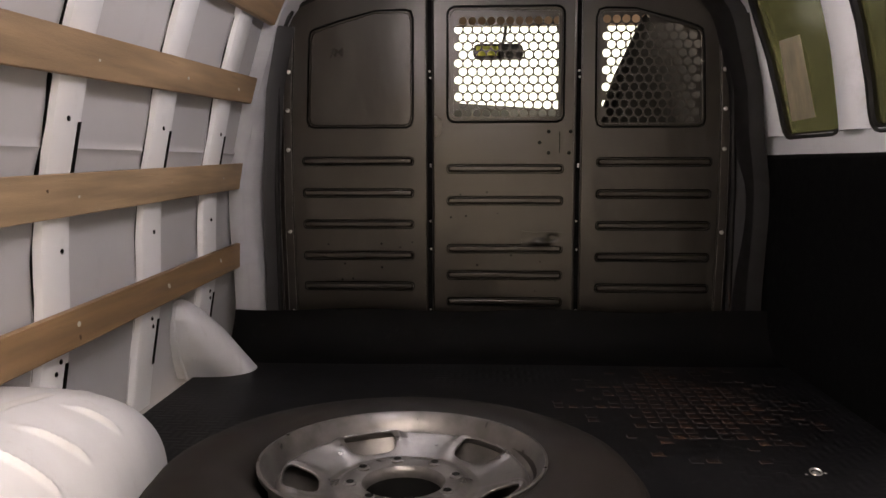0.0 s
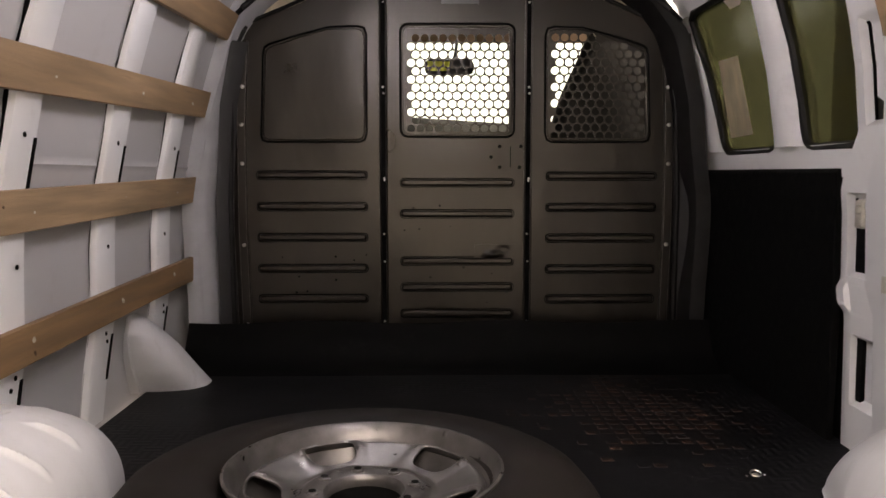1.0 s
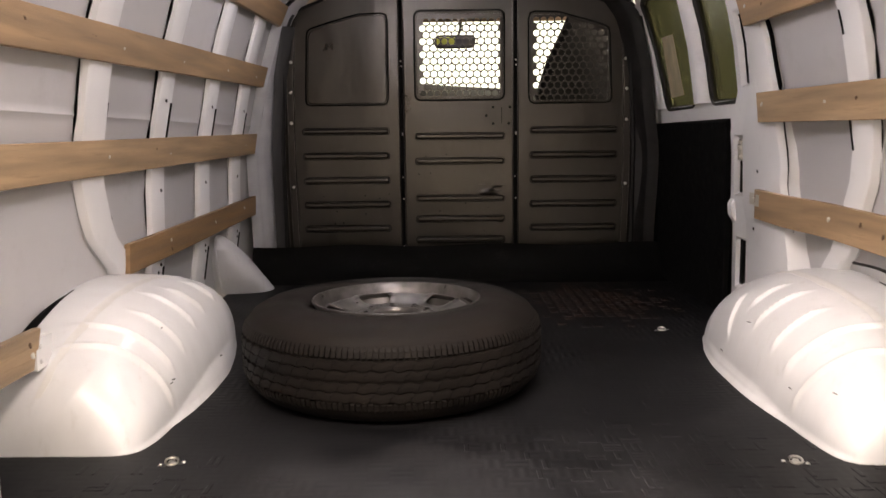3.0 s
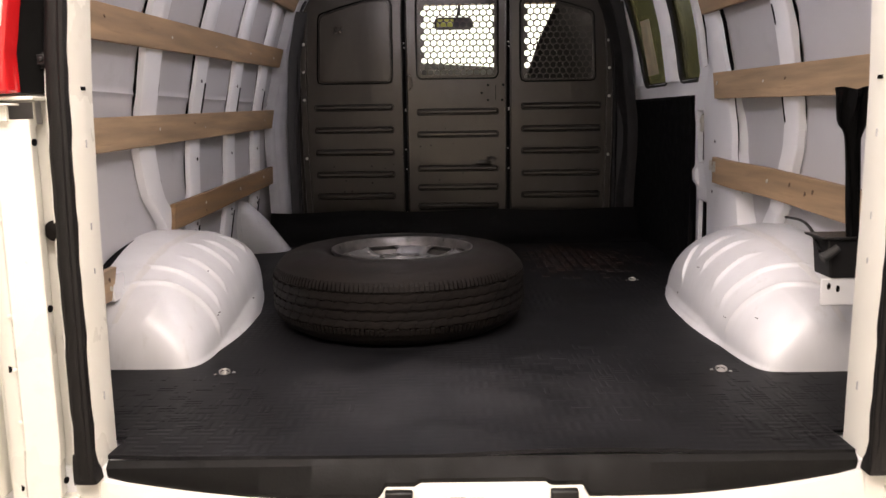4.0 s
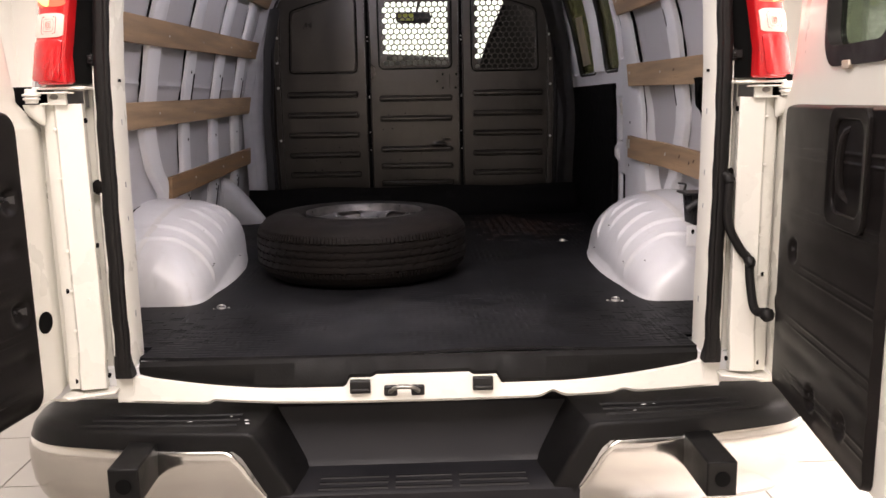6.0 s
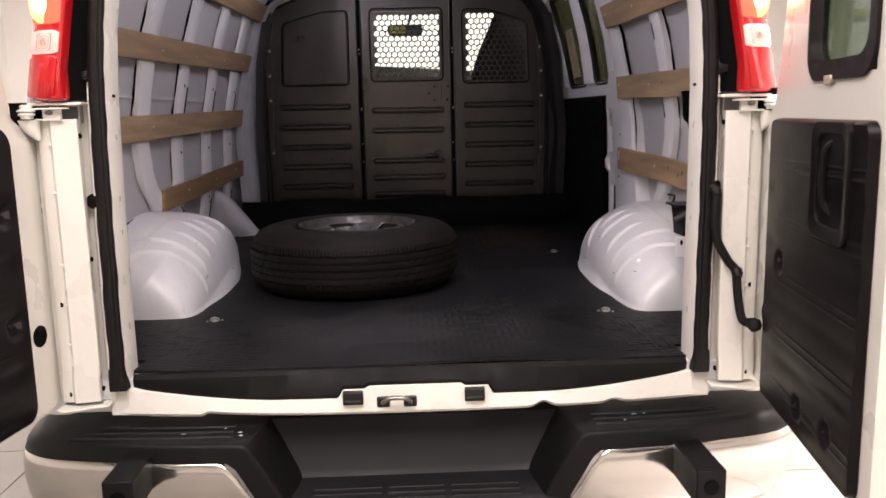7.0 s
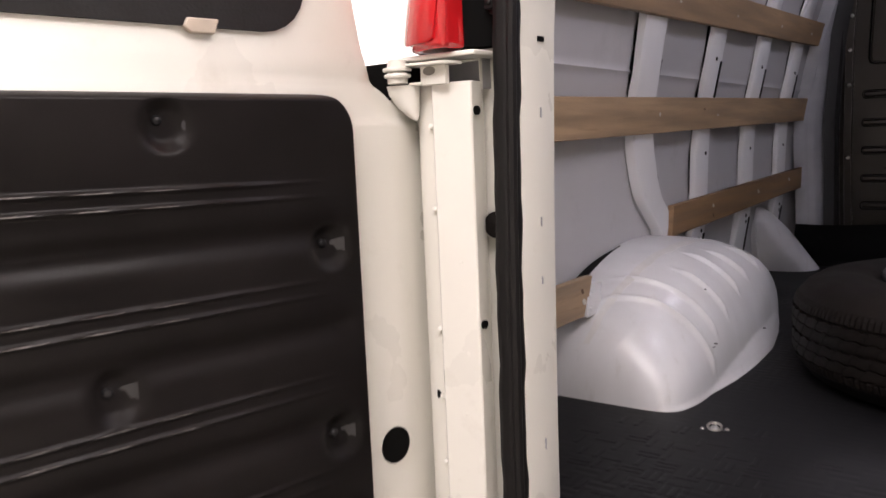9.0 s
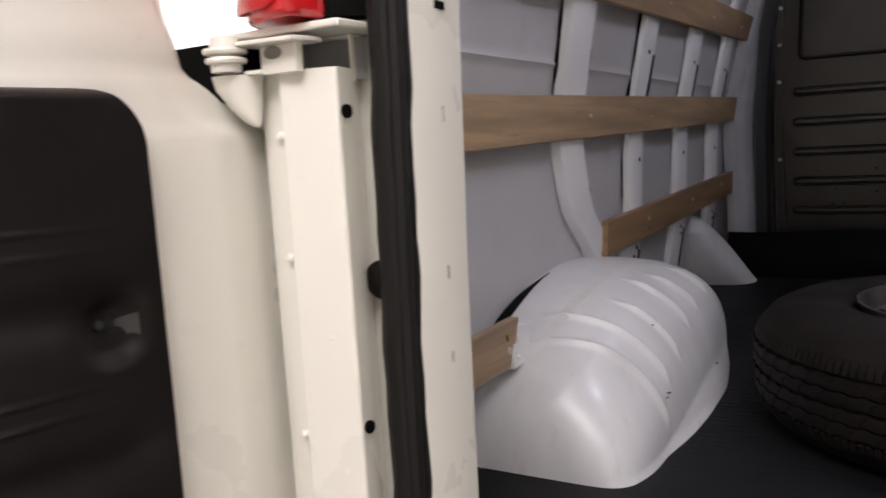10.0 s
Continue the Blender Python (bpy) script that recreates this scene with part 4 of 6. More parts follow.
for k in range(3):
    for x0, x1 in ((-0.26, -0.09), (-0.07, 0.07), (0.09, 0.26)):
        bm = bmesh.new()
        y = 0.222 + 0.030 * k
        loft(bm, [[(x, y - 0.006, -0.3005), (x, y - 0.003, -0.296), (x, y + 0.003, -0.296), (x, y + 0.006, -0.3005)] for x in (x0, x1)])
        vp("tread_rib", bm, PAD, recess, smooth=False)

# rear doors


def rear_door(s, lean):
    """Hinged leaf in its own frame: u from hinge to free edge, w out of the inner face, z up."""
    ob = thing("rear_door", "", "")
    ob.parent = van
    ob.matrix_parent_inverse = van_inv
    ob["label"] = "open white rear door with a black inner panel"
    a = radians(lean)
    d = Vector((s * math.sin(a), -math.cos(a), 0))
    n = Vector((-s * math.cos(a), -math.sin(a), 0))
    M = Matrix(((d.x, n.x, 0, s * 0.876), (d.y, n.y, 0, 0.277), (0, 0, 1, 0), (0, 0, 0, 1)))

    def put(bm):
        bmesh.ops.transform(bm, matrix=M, verts=bm.verts)
        return bm

    def edge(z):
        return lerp([(-0.2, -0.068), (0.588, -0.068), (0.596, -0.064), (0.602, -0.050), (0.608, -0.036), (0.619, -0.020), (0.627, -0.006), (0.635, 0.006), (0.642, 0.018), (0.648, 0.031), (0.655, 0.040), (0.670, 0.046), (0.70, 0.056), (0.9, 0.092), (1.15, 0.14), (1.3, 0.2), (1.37, 0.30)], z) + (0.011 * soft((z - 0.66) / 0.1) if s > 0 else 0)

    bend = 1 if s < 0 else 0.12
    W, Z0, Z1 = 0.715, -0.046, 1.36
    wz0, wz1, wu0, wu1 = 0.737 if s < 0 else 0.722, 1.20, 0.172 if s < 0 else 0.293, 0.62
    # leaf below the window: hinge stile, rails and free stile around the window, rounded edge at the hinge
    bm = bmesh.new()

    def strip(u0f, u1f, zs, depth=0.06):
        rings = []
        for z in zs:
            u0, u1 = u0f(z), u1f(z)
            f = soft((z - 0.60) / 0.08)
            rings.append([(u0, -depth, z), (u0 + 0.002, (-0.038 + 0.018 * f) * bend, z), (u0 + 0.012, (-0.026 + 0.016 * f) * bend, z), (u0 + 0.050 - 0.034 * f, (-0.016 + 0.011 * f) * bend, z), (u0 + 0.078 - 0.058 * f, -0.004 * bend, z), (u0 + 0.100 - 0.068 * f, 0, z), (u1, 0, z), (u1, -depth, z)])
        loft(bm, rings)

    strip(edge, lambda z: W, [Z0, 0.0, 0.2, 0.4, 0.50, 0.56] + [0.584 + 0.004 * k for k in range(30)] + [wz0 - 0.02])
    strip(edge, lambda z: wu0 + (0.03 if z > 1.19 else 0) + 0.04 * max(0, 1 - (z - wz0 + 0.02) / 0.05) ** 2, [wz0 - 0.02 + 0.006 * k for k in range(10)] + list(np.linspace(wz0 + 0.06, wz1 + 0.01, 10)))
    strip(lambda z: wu1, lambda z: W, np.linspace(wz0 - 0.02, wz1 + 0.01, 6))
    strip(edge, lambda z: W, np.linspace(wz1 + 0.01, Z1, 6))
    vp("door_leaf", put(bm), PAINT, ob)
    # window gasket and pane
    bm = bmesh.new()
    o = rounded(wu0 - 0.008, wu1 + 0.01, wz0 - 0.03, wz1 + 0.015, 0.06, 6)
    i = rounded(wu0 + (0.025 if s < 0 else 0.002), wu1 - 0.02, wz0 + 0.008, wz1 - 0.02, 0.045, 6)
    loft(bm, [[(p[0], w, p[1]) for p in q] for q, w in ((o, -0.004), (o, 0.006), (i, 0.006), (i, -0.03), (o, -0.03), (o, -0.004))], caps=False)
    vp("gasket", put(bm), SEAL, ob, "black rubber window gasket")
    bm = bmesh.new()
    i = rounded(wu0 + 0.02, wu1 - 0.015, wz0 + 0.003, wz1 - 0.015, 0.05, 6)
    loft(bm, [[(p[0], w, p[1]) for p in i] for w in (-0.018, -0.013)])
    vp("pane", put(bm), TINT, ob, "dark tinted pane", smooth=False)
    # window clip
    bm = bmesh.new()
    cu = 0.286 if s < 0 else 0.395
    loft(bm, [[(u, w, z) for u, z in ((cu, wz0 - 0.021), (cu + 0.039, wz0 - 0.021), (cu + 0.044, wz0 - 0.031), (cu + 0.036, wz0 - 0.038), (cu + 0.006, wz0 - 0.038))] for w in (0.0, 0.009)])
    vp("clip", put(bm), CLIPP, ob, "small cloudy plastic clip", bevel=0.002)
    # black inner panel with moulded bands
    bm = bmesh.new()
    pu0, pu1, pz0, pz1, pr = 0.103 if s < 0 else 0.086, 0.666, -0.048, 0.634 if s < 0 else 0.618, 0.048 if s < 0 else 0.030

    dimples = ((0.365, 0.598), (0.155, 0.44), (0.155, 0.188), (0.445, 0.315), (0.37, 0.065), (0.58, 0.43), (0.58, 0.12)) if s < 0 else ((0.37, 0.02), (0.54, 0.03), (0.20, 0.30))

    def relief(u, z, c=0.0):
        r = 0.017
        for zl in (0.515, 0.39, 0.265, 0.14, 0.015):
            zz = z - zl - 0.02 * (u - 0.1)
            r += (0.0030 if s < 0 else 0.0016) * (math.exp(-((zz - 0.009) / 0.0025) ** 2) + math.exp(-((zz + 0.009) / 0.0025) ** 2)) * soft((u - 0.13) / 0.20)
            r -= (0.0080 if s < 0 else 0.0025) * math.exp(-((zz + 0.055) / 0.018) ** 2) * soft((u - pu0 - 0.006) / 0.05)
        for du, dz in dimples:
            q = math.hypot(u - du, z - dz)
            r -= 0.0115 * (1 - soft((q - 0.014) / 0.020))
        e = min(u - pu0 - c, pu1 - c - u, z - pz0, pz1 - z)
        return r * min(1, max(0, e / 0.007)) ** 0.5 if e > 0 else 0

    def panel(u, v):
        z = pz0 + v * (pz1 - pz0)
        c = 0
        for zc in (pz0, pz1):
            dz = abs(z - zc)
            if dz < pr:
                c = pr - math.sqrt(max(0, pr * pr - (pr - dz) ** 2))
        a0, a1 = pu0 + c, pu1 - c
        uu = a0 + u * (a1 - a0)
        return (uu, 0.001 + relief(uu, z, c), z)

    sheet(bm, panel, 80, 420, 0.0005)
    pn = vp("inner_panel", put(bm), TRIM, ob, "black moulded inner panel")
    if s < 0:
        # glints along the moulded bands, put in as pale lines
        for zl in (0.515, 0.39, 0.265, 0.14, 0.015):
            for off in (-0.009, 0.009):
                bm = bmesh.new()
                line = []
                for k in range(40):
                    u = 0.22 + 0.43 * k / 39
                    z = zl + 0.02 * (u - 0.1) + off
                    line.append((u, 0.0006 + relief(u, z), z))
                tube(bm, line, lambda q: 0.0003 + 0.0007 * soft(q / 0.4) * (0.7 + 0.3 * math.sin(q * 37)), 5)
                vp("glint_line", put(bm), GLINT, pn, "pale line painted as the glint on a moulded band")
    for du, dz in dimples[:5]:
        bm = bmesh.new()
        disc(bm, Matrix.Translation((du + 0.006, 0.004, dz + 0.006)) @ Matrix.Rotation(-math.pi / 2, 4, "X"), 0.006, 0.006, 12, 0.5)
        vp("clip_head", put(bm), BLACK, pn)
        # the dimple's lit crescent, put in as a small grey flap
        bm = bmesh.new()
        sheet(bm, lambda u, v: (du - 0.007 - 0.017 * u, 0.0045 + 0.009 * u * u, dz - 0.019 + 0.027 * v + 0.004 * u), 6, 6, 0.001)
        vp("dimple_glint", put(bm), GREY, pn, "pale grey flap painted as the lit side of a dimple")
    bm = bmesh.new()
    disc(bm, Matrix.Translation((0.05, 0.0005, 0.142)) @ Matrix.Rotation(-math.pi / 2, 4, "X"), 0.026, 0.002, 28)
    vp("access_hole", put(bm), GAP, ob, "round access hole", smooth=False)
    if s > 0:
        # latch handle in its surround
        bm = bmesh.new()
        q0, q1 = rounded(0.41, 0.60, 0.395, 0.616, 0.026), rounded(0.432, 0.578, 0.422, 0.594, 0.032)
        loft(bm, [[(p[0], w, p[1]) for p in q] for q, w in ((q0, 0.008), (q0, 0.028), (q1, 0.025), (q1, 0.008))], caps=False)
        vp("handle_surround", put(bm), TRIM, pn, bevel=0.003)
        bm = bmesh.new()
        tube(bm, smooth_path([(0.495, 0.010, 0.580), (0.478, 0.022, 0.562), (0.470, 0.024, 0.51), (0.476, 0.021, 0.460), (0.505, 0.010, 0.440)], 20), 0.008, 8)
        vp("handle", put(bm), TRIM, pn)
    return ob


rear_door(-1, 9)
rear_door(1, -9)

# wiring hose to the right-hand door
bm = bmesh.new()
tube(bm, smooth_path([(0.743, 0.335, 0.447), (0.753, 0.318, 0.451), (0.763, 0.306, 0.440), (0.763, 0.300, 0.412), (0.760, 0.297, 0.364), (0.767, 0.294, 0.316), (0.793, 0.288, 0.267), (0.812, 0.283, 0.241), (0.815, 0.276, 0.195), (0.820, 0.263, 0.136), (0.826, 0.248, 0.118), (0.835, 0.213, 0.126)], 150), 0.0108, 10, 0.06)
for p, r in (((0.762, 0.310, 0.445), 0.014), ((0.813, 0.283, 0.243), 0.0135), ((0.835, 0.220, 0.124), 0.017)):
    disc(bm, facing(*p, 0.1, -0.6, -0.7), r, 0.024, 14, 0.5)
vp("wiring_hose", bm, SEAL, None, "black corrugated wiring hose")

# side loading doors on the right
SD = [(-0.02, 0.955), (0.3, 0.96), (0.70, 0.945), (0.80, 0.935), (1.0, 0.905), (1.2, 0.855), (1.33, 0.80), (1.42, 0.70)]
side = thing("side_door", "", "")
side.parent = van
side.matrix_parent_inverse = van_inv
side["label"] = "closed side door with a black lower panel and two tinted windows"


def sd_strip(name, y0f, y1f, z0, z1, bulge=0.012, n=16):
    bm = bmesh.new()
    rings = []
    for k in range(n + 1):
        z = z0 + (z1 - z0) * k / n
        x, a, b = lerp(SD, z), y0f(z), y1f(z)
        face = [(x + 0.014 * abs(2 * q - 1) ** 6 - bulge * (1 - abs(2 * q - 1) ** 2.4), a + (b - a) * q, z) for q in (0, 0.04, 0.1, 0.2, 0.35, 0.5, 0.65, 0.8, 0.9, 0.96, 1)]
        rings.append([(x + 0.05, a, z)] + face + [(x + 0.05, b, z)])
    loft(bm, rings)
    return vp(name, bm, INNER, side)


WA = (lambda z: 2.585, lambda z: 3.035 + 0.24 * (z - 0.80))
WB = (lambda z: 1.96, lambda z: 2.412 + 0.10 * max(0, z - 0.95))
WTOP = 1.262
sd_strip("window_rail", lambda z: 1.90, lambda z: 3.24, 0.69, 0.775, 0.0, 6)
sd_strip("window_rail", lambda z: 1.90, lambda z: 3.24, WTOP, 1.42, 0.0, 8)
sd_strip("window_stile", WB[1], WA[0], 0.775, WTOP, 0.030)
sd_strip("window_stile", WA[1], lambda z: 3.26, 0.775, WTOP, 0.012)
sd_strip("window_stile", lambda z: 1.90, WB[0], 0.775, WTOP)
for lo, hi in (WA, WB):
    bm = bmesh.new()
    loop = [(lo, 0.768, 0.055), (lo, 0.774, 0.025), (lo, 0.790, 0.006), (lo, 0.815, 0), (lo, 0.9, 0), (lo, 1.05, 0), (lo, 1.2, 0), (lo, 1.25, 0.004), (lo, WTOP + 0.004, 0.03), (hi, WTOP + 0.004, -0.06), (hi, 1.25, -0.018), (hi, 1.215, 0), (hi, 1.05, 0), (hi, 0.9, 0), (hi, 0.815, 0), (hi, 0.790, -0.006), (hi, 0.774, -0.025), (hi, 0.768, -0.055)]
    pts = [(lerp(SD, z) + 0.012, f(z) + d, z) for f, z, d in loop]
    pts = pts + [pts[0], pts[1]]
    tube(bm, pts, 0.014, 8)
    vp("gasket", bm, SEAL, side, "black rubber window seal")
    bm = bmesh.new()
    sheet(bm, lambda u, v, lo=lo, hi=hi: (lerp(SD, 0.76 + 0.515 * v) + 0.022, lo(0.76 + 0.515 * v) * (1 - u) + hi(0.76 + 0.515 * v) * u, 0.76 + 0.515 * v), 4, 12, 0.004)
    vp("pane", bm, SIDE_TINT, side, "dark green tinted pane")
# pale reflection in the pane, put in as a flat patch
bm = bmesh.new()
corners = [(3.00, 1.085), (2.825, 1.08), (2.79, 0.825), (2.985, 0.820)]
loft(bm, [[(lerp(SD, z) + d, y, z) for y, z in corners] for d in (0.0165, 0.0172)])
vp("sticker", bm, shade("pale_reflection", (0.42, 0.36, 0.24), 0.6, vary=0.3, scale=25, stretch=(1, 1, 0.3)), side, "pale patch painted as a reflection in the pane", smooth=False)
bm = bmesh.new()
loft(bm, [[(lerp(SD, z) + d, y, z) for y, z in ((2.823, 1.252), (2.66, 1.247), (2.72, 1.220), (2.80, 1.222))] for d in (0.0165, 0.0172)])
vp("cream_patch", bm, CABTRIM, side, "cream patch on the pane", smooth=False)
bm = bmesh.new()
box(bm, 0.838, 0.868, 3.150, 3.178, 1.135, 1.205)
disc(bm, facing(0.838, 3.164, 1.165, -1, 0, 0), 0.008, 0.004, 12, 0.5)
vp("keeper", bm, BLACK, side, "black door keeper", bevel=0.004)
bm = bmesh.new()
loft(bm, [[(x, y, z) for x, z in ((0.955, -0.006), (0.935, -0.004), (0.935, 0.66), (0.93, 0.70), (0.94, 0.712), (0.965, 0.712))] for y in np.linspace(2.206, 3.235, 5)])
pnl = vp("lower_panel", bm, CARPET, side, "matt black lower panel", bevel=0.004)
bm = bmesh.new()
box(bm, 0.968, 1.01, 2.30, 3.3, -0.05, 0.70)
vp("door_skin", bm, INNER, side, smooth=False)
# added box that blocks the bright gap between door panel and post
bm = bmesh.new()
box(bm, 0.974, 1.03, 2.12, 2.299, -0.05, 0.70)
vp("door_gap_block", bm, CARPET, side, "black box added to close the gap beside the side door", smooth=False)
for z in (0.06, 0.53):
    bm = bmesh.new()
    tube(bm, smooth_path([(0.93, 3.19, z), (0.905, 3.185, z + 0.01), (0.90, 3.17, z + 0.04), (0.93, 3.17, z + 0.06)], 12), 0.005, 6)
    vp("check_link", bm, ZINC if z < 0.3 else BLACK, side)

# latch post between the side door and the rear quarter
SLOTS = ((0.81, 1.055), (0.44, 0.655), (0.12, 0.30))
bm = bmesh.new()
rings = []
for k in range(189):
    z = 1.41 * k / 188
    x = lerp([(0, 0.955), (0.3, 0.952), (0.6, 0.945), (0.8, 0.925), (0.95, 0.895), (1.2, 0.818), (1.33, 0.74), (1.41, 0.62)], z)
    back = lerp(((0, 1.66), (0.28, 1.70), (0.36, 1.725), (0.5, 1.768), (0.55, 1.764), (0.66, 1.79), (0.80, 1.80), (0.92, 1.81), (1.41, 1.85)), z)
    fr = lerp(((0, 2.025), (0.2, 2.04), (0.36, 2.045), (0.43, 2.085), (0.62, 2.09), (0.68, 2.07), (0.79, 2.00), (0.87, 1.972), (0.94, 1.952), (1.03, 1.925), (1.11, 1.905), (1.41, 1.88)), z)
    s0 = lerp(((0, 2.145), (0.34, 2.15), (0.44, 2.175), (0.64, 2.18), (0.70, 2.15), (0.80, 2.072), (0.88, 2.058), (0.97, 2.040), (1.05, 2.020), (1.41, 1.97)), z)
    deep = 0.004
    for lo, hi in SLOTS:
        deep = max(deep, 0.030 * min(soft((z - lo) / 0.016), soft((hi - z) / 0.016)))
    strip_x = x + 0.006 - 0.014 * soft((z - 0.345) / 0.03) * soft((0.435 - z) / 0.03)
    rings.append([(x + 0.10, back - 0.01, z), (x + 0.03, back - 0.005, z), (x + 0.006, back + 0.012, z), (x, back + 0.035, z), (x, fr - 0.012, z), (x + min(0.004, deep), fr, z), (x + deep, fr + 0.004, z), (x + deep + 0.002, s0 - 0.004, z), (strip_x, s0, z), (strip_x, s0 + 0.035, z), (x + 0.02, s0 + 0.055, z), (x + 0.10, s0 + 0.055, z)])
loft(bm, rings)
post = vp("latch_post", bm, INNER, None, "white post beside the side door with latch slots")
# black tube that puts in the shade behind the post
bm = bmesh.new()
tube(bm, [(rg[1][0] - 0.010, rg[1][1] - 0.010 - 0.003 * math.sin(rg[1][2] * 21), rg[1][2]) for rg in rings[48:184]], lambda q: 0.0008 + 0.0018 * max(0.0, math.sin(q * 9.5 - 1.0)) + 0.006 * soft((q - 0.40) / 0.04) * soft((0.66 - q) / 0.04), 8)
vp("hem_shade", bm, GAP, post, "black line for the shade along the post's edge")
# black tubes that put in the shade inside the slots
for lo, hi in SLOTS:
    bm = bmesh.new()
    tube(bm, [(rg[7][0] - 0.001, rg[7][1] - 0.002, rg[7][2]) for rg in rings if lo + 0.012 < rg[7][2] < hi - 0.012], 0.0045, 6)
    vp("slot_shade", bm, GAP, post, "black line for the shade inside a latch slot")
bm = bmesh.new()
box(bm, 0.950, 0.985, 2.105, 2.145, 0.565, 0.635)
box(bm, 0.944, 0.975, 2.112, 2.135, 0.60, 0.622)
box(bm, 0.947, 0.975, 2.110, 2.125, 0.572, 0.59)
vp("latch", bm, SCREW, post, "zinc door latch", bevel=0.006)
for y, z in ((1.97, 0.345), (1.945, 0.535), (1.975, 0.625), (1.905, 0.105), (1.93, 0.105)):
    bm = bmesh.new()
    disc(bm, facing(lerp([(0, 0.955), (0.3, 0.952), (0.6, 0.945)], z) + 0.001, y, z, -1, 0, 0), 0.006, 0.002, 8)
    vp("hole", bm, GAP, post, smooth=False)

# cab in front of the bulkhead
for s in (-1, 1):
    bm = bmesh.new()
    loft(bm, [[(s * 1.0, y, -0.05), (s * 1.02, y, -0.05), (s * 1.02, y, 0.80), (s * 1.0, y, 0.80)] for y in (3.30, 4.9)])
    vp("cab_door", bm, INNER)
    bm = bmesh.new()
    loft(bm, [[(s * x, 3.25 + d, z) for d in (0, 0.35)] + [(s * (x + 0.03), 3.25 + d, z) for d in (0.35, 0)] for z, x in ((0.80, 0.97), (1.2, 0.87), (1.44, 0.68))])
    vp("cab_pillar", bm, INNER)
    bm = bmesh.new()
    tube(bm, smooth_path([(s * 0.98, 4.9, 0.80), (s * 0.90, 4.6, 1.10), (s * 0.70, 4.2, 1.42)], 12), 0.05, 8)
    vp("windscreen_pillar", bm, INNER)
bm = bmesh.new()
loft(bm, [[(x, 4.35, 0.0), (x, 4.30, 0.55), (x, 4.38, 0.88), (x, 4.55, 0.985 - 0.065 * x), (x, 5.0, 0.95 - 0.065 * x), (x, 5.0, 0.0)] for x in np.linspace(-1.0, 1.0, 9)])
vp("dashboard", bm, BLACK, None, "black dashboard")
bm = bmesh.new()
loft(bm, [[(x, 3.9, 1.44), (x, 3.9, 1.40), (x, 4.05, 1.312), (x, 4.12, 1.32), (x, 4.12, 1.44)] for x in (-0.75, 0.75)])
vp("headliner", bm, HEADLINER, None, "tan headliner and sun visors", bevel=0.01)
bm = bmesh.new()
sheet(bm, lambda u, v: ((u - 0.5) * (1.9 - 0.5 * v), 5.0 - 0.85 * v, 0.90 + 0.54 * v), 6, 6, 0.004)
ws = vp("windscreen", bm, CLEAR)
ws.visible_shadow = False
bm = bmesh.new()
loft(bm, [[(0.0 + dx, 4.34 + dy, 1.235 + dz) for dx, dz in rounded(-0.125 * k, 0.125 * k, -0.04 * k, 0.04 * k, 0.03 * k)] for dy, k in ((-0.004, 0.96), (0.0, 1.0), (0.015, 0.98), (0.03, 0.7))])
mir = vp("cab_mirror", bm, BLACK, None, "interior mirror")
bm = bmesh.new()
tube(bm, smooth_path([(0.0, 4.36, 1.24), (0.03, 4.40, 1.30), (0.04, 4.42, 1.37)], 10), 0.009, 6)
vp("stalk", bm, BLACK, mir)
# yellow-green reflection in the mirror, put in as a coloured plate
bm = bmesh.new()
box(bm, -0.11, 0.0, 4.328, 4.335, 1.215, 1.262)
vp("mirror_patch", bm, YELLOW, mir, "yellow-green patch painted as a reflection in the mirror", bevel=0.002)
# passenger seat
bm = bmesh.new()
rings = []
for z, a, b, th in ((0.15, 0.40, 1.0, 0.14), (0.5, 0.41, 1.0, 0.13), (0.88, 0.43, 0.99, 0.11), (1.05, 0.485, 0.97, 0.10), (1.20, 0.555, 0.94, 0.09), (1.30, 0.60, 0.90, 0.08), (1.36, 0.66, 0.84, 0.05)):
    rings.append([(x, 3.72 + (z - 0.15) * 0.02 + y, z) for x, y in ((a + 0.03, 0), (b - 0.03, 0), (b, 0.03), (b, th), (a, th), (a, 0.03))])
loft(bm, rings)
vp("cab_seat", bm, CLOTH, None, "tan and dark seat back", bevel=0.02)

# ---- the bulkhead ----
bulk = thing("bulkhead_partition", "black steel partition with perforated windows and pressed ribs", "partition", at=(0, 3.24, 0.0))
bulk_inv = Matrix.Translation((0, -3.24, 0))
PY = 3.235


def bp(name, bm, material, parent=None, label="", smooth=True, bevel=0.0):
    ob = part(name, bm, material, parent or bulk, label, smooth, bevel)
    if parent is None:
        ob.matrix_parent_inverse = bulk_inv
    return ob


def top_z(x):
    """Upper edge of the partition."""
    return lerp([(0.0, 1.387), (0.50, 1.385), (0.535, 1.345), (0.60, 1.315), (0.76, 1.255), (0.80, 1.225), (0.83, 1.17), (0.835, 1.0)], abs(x))


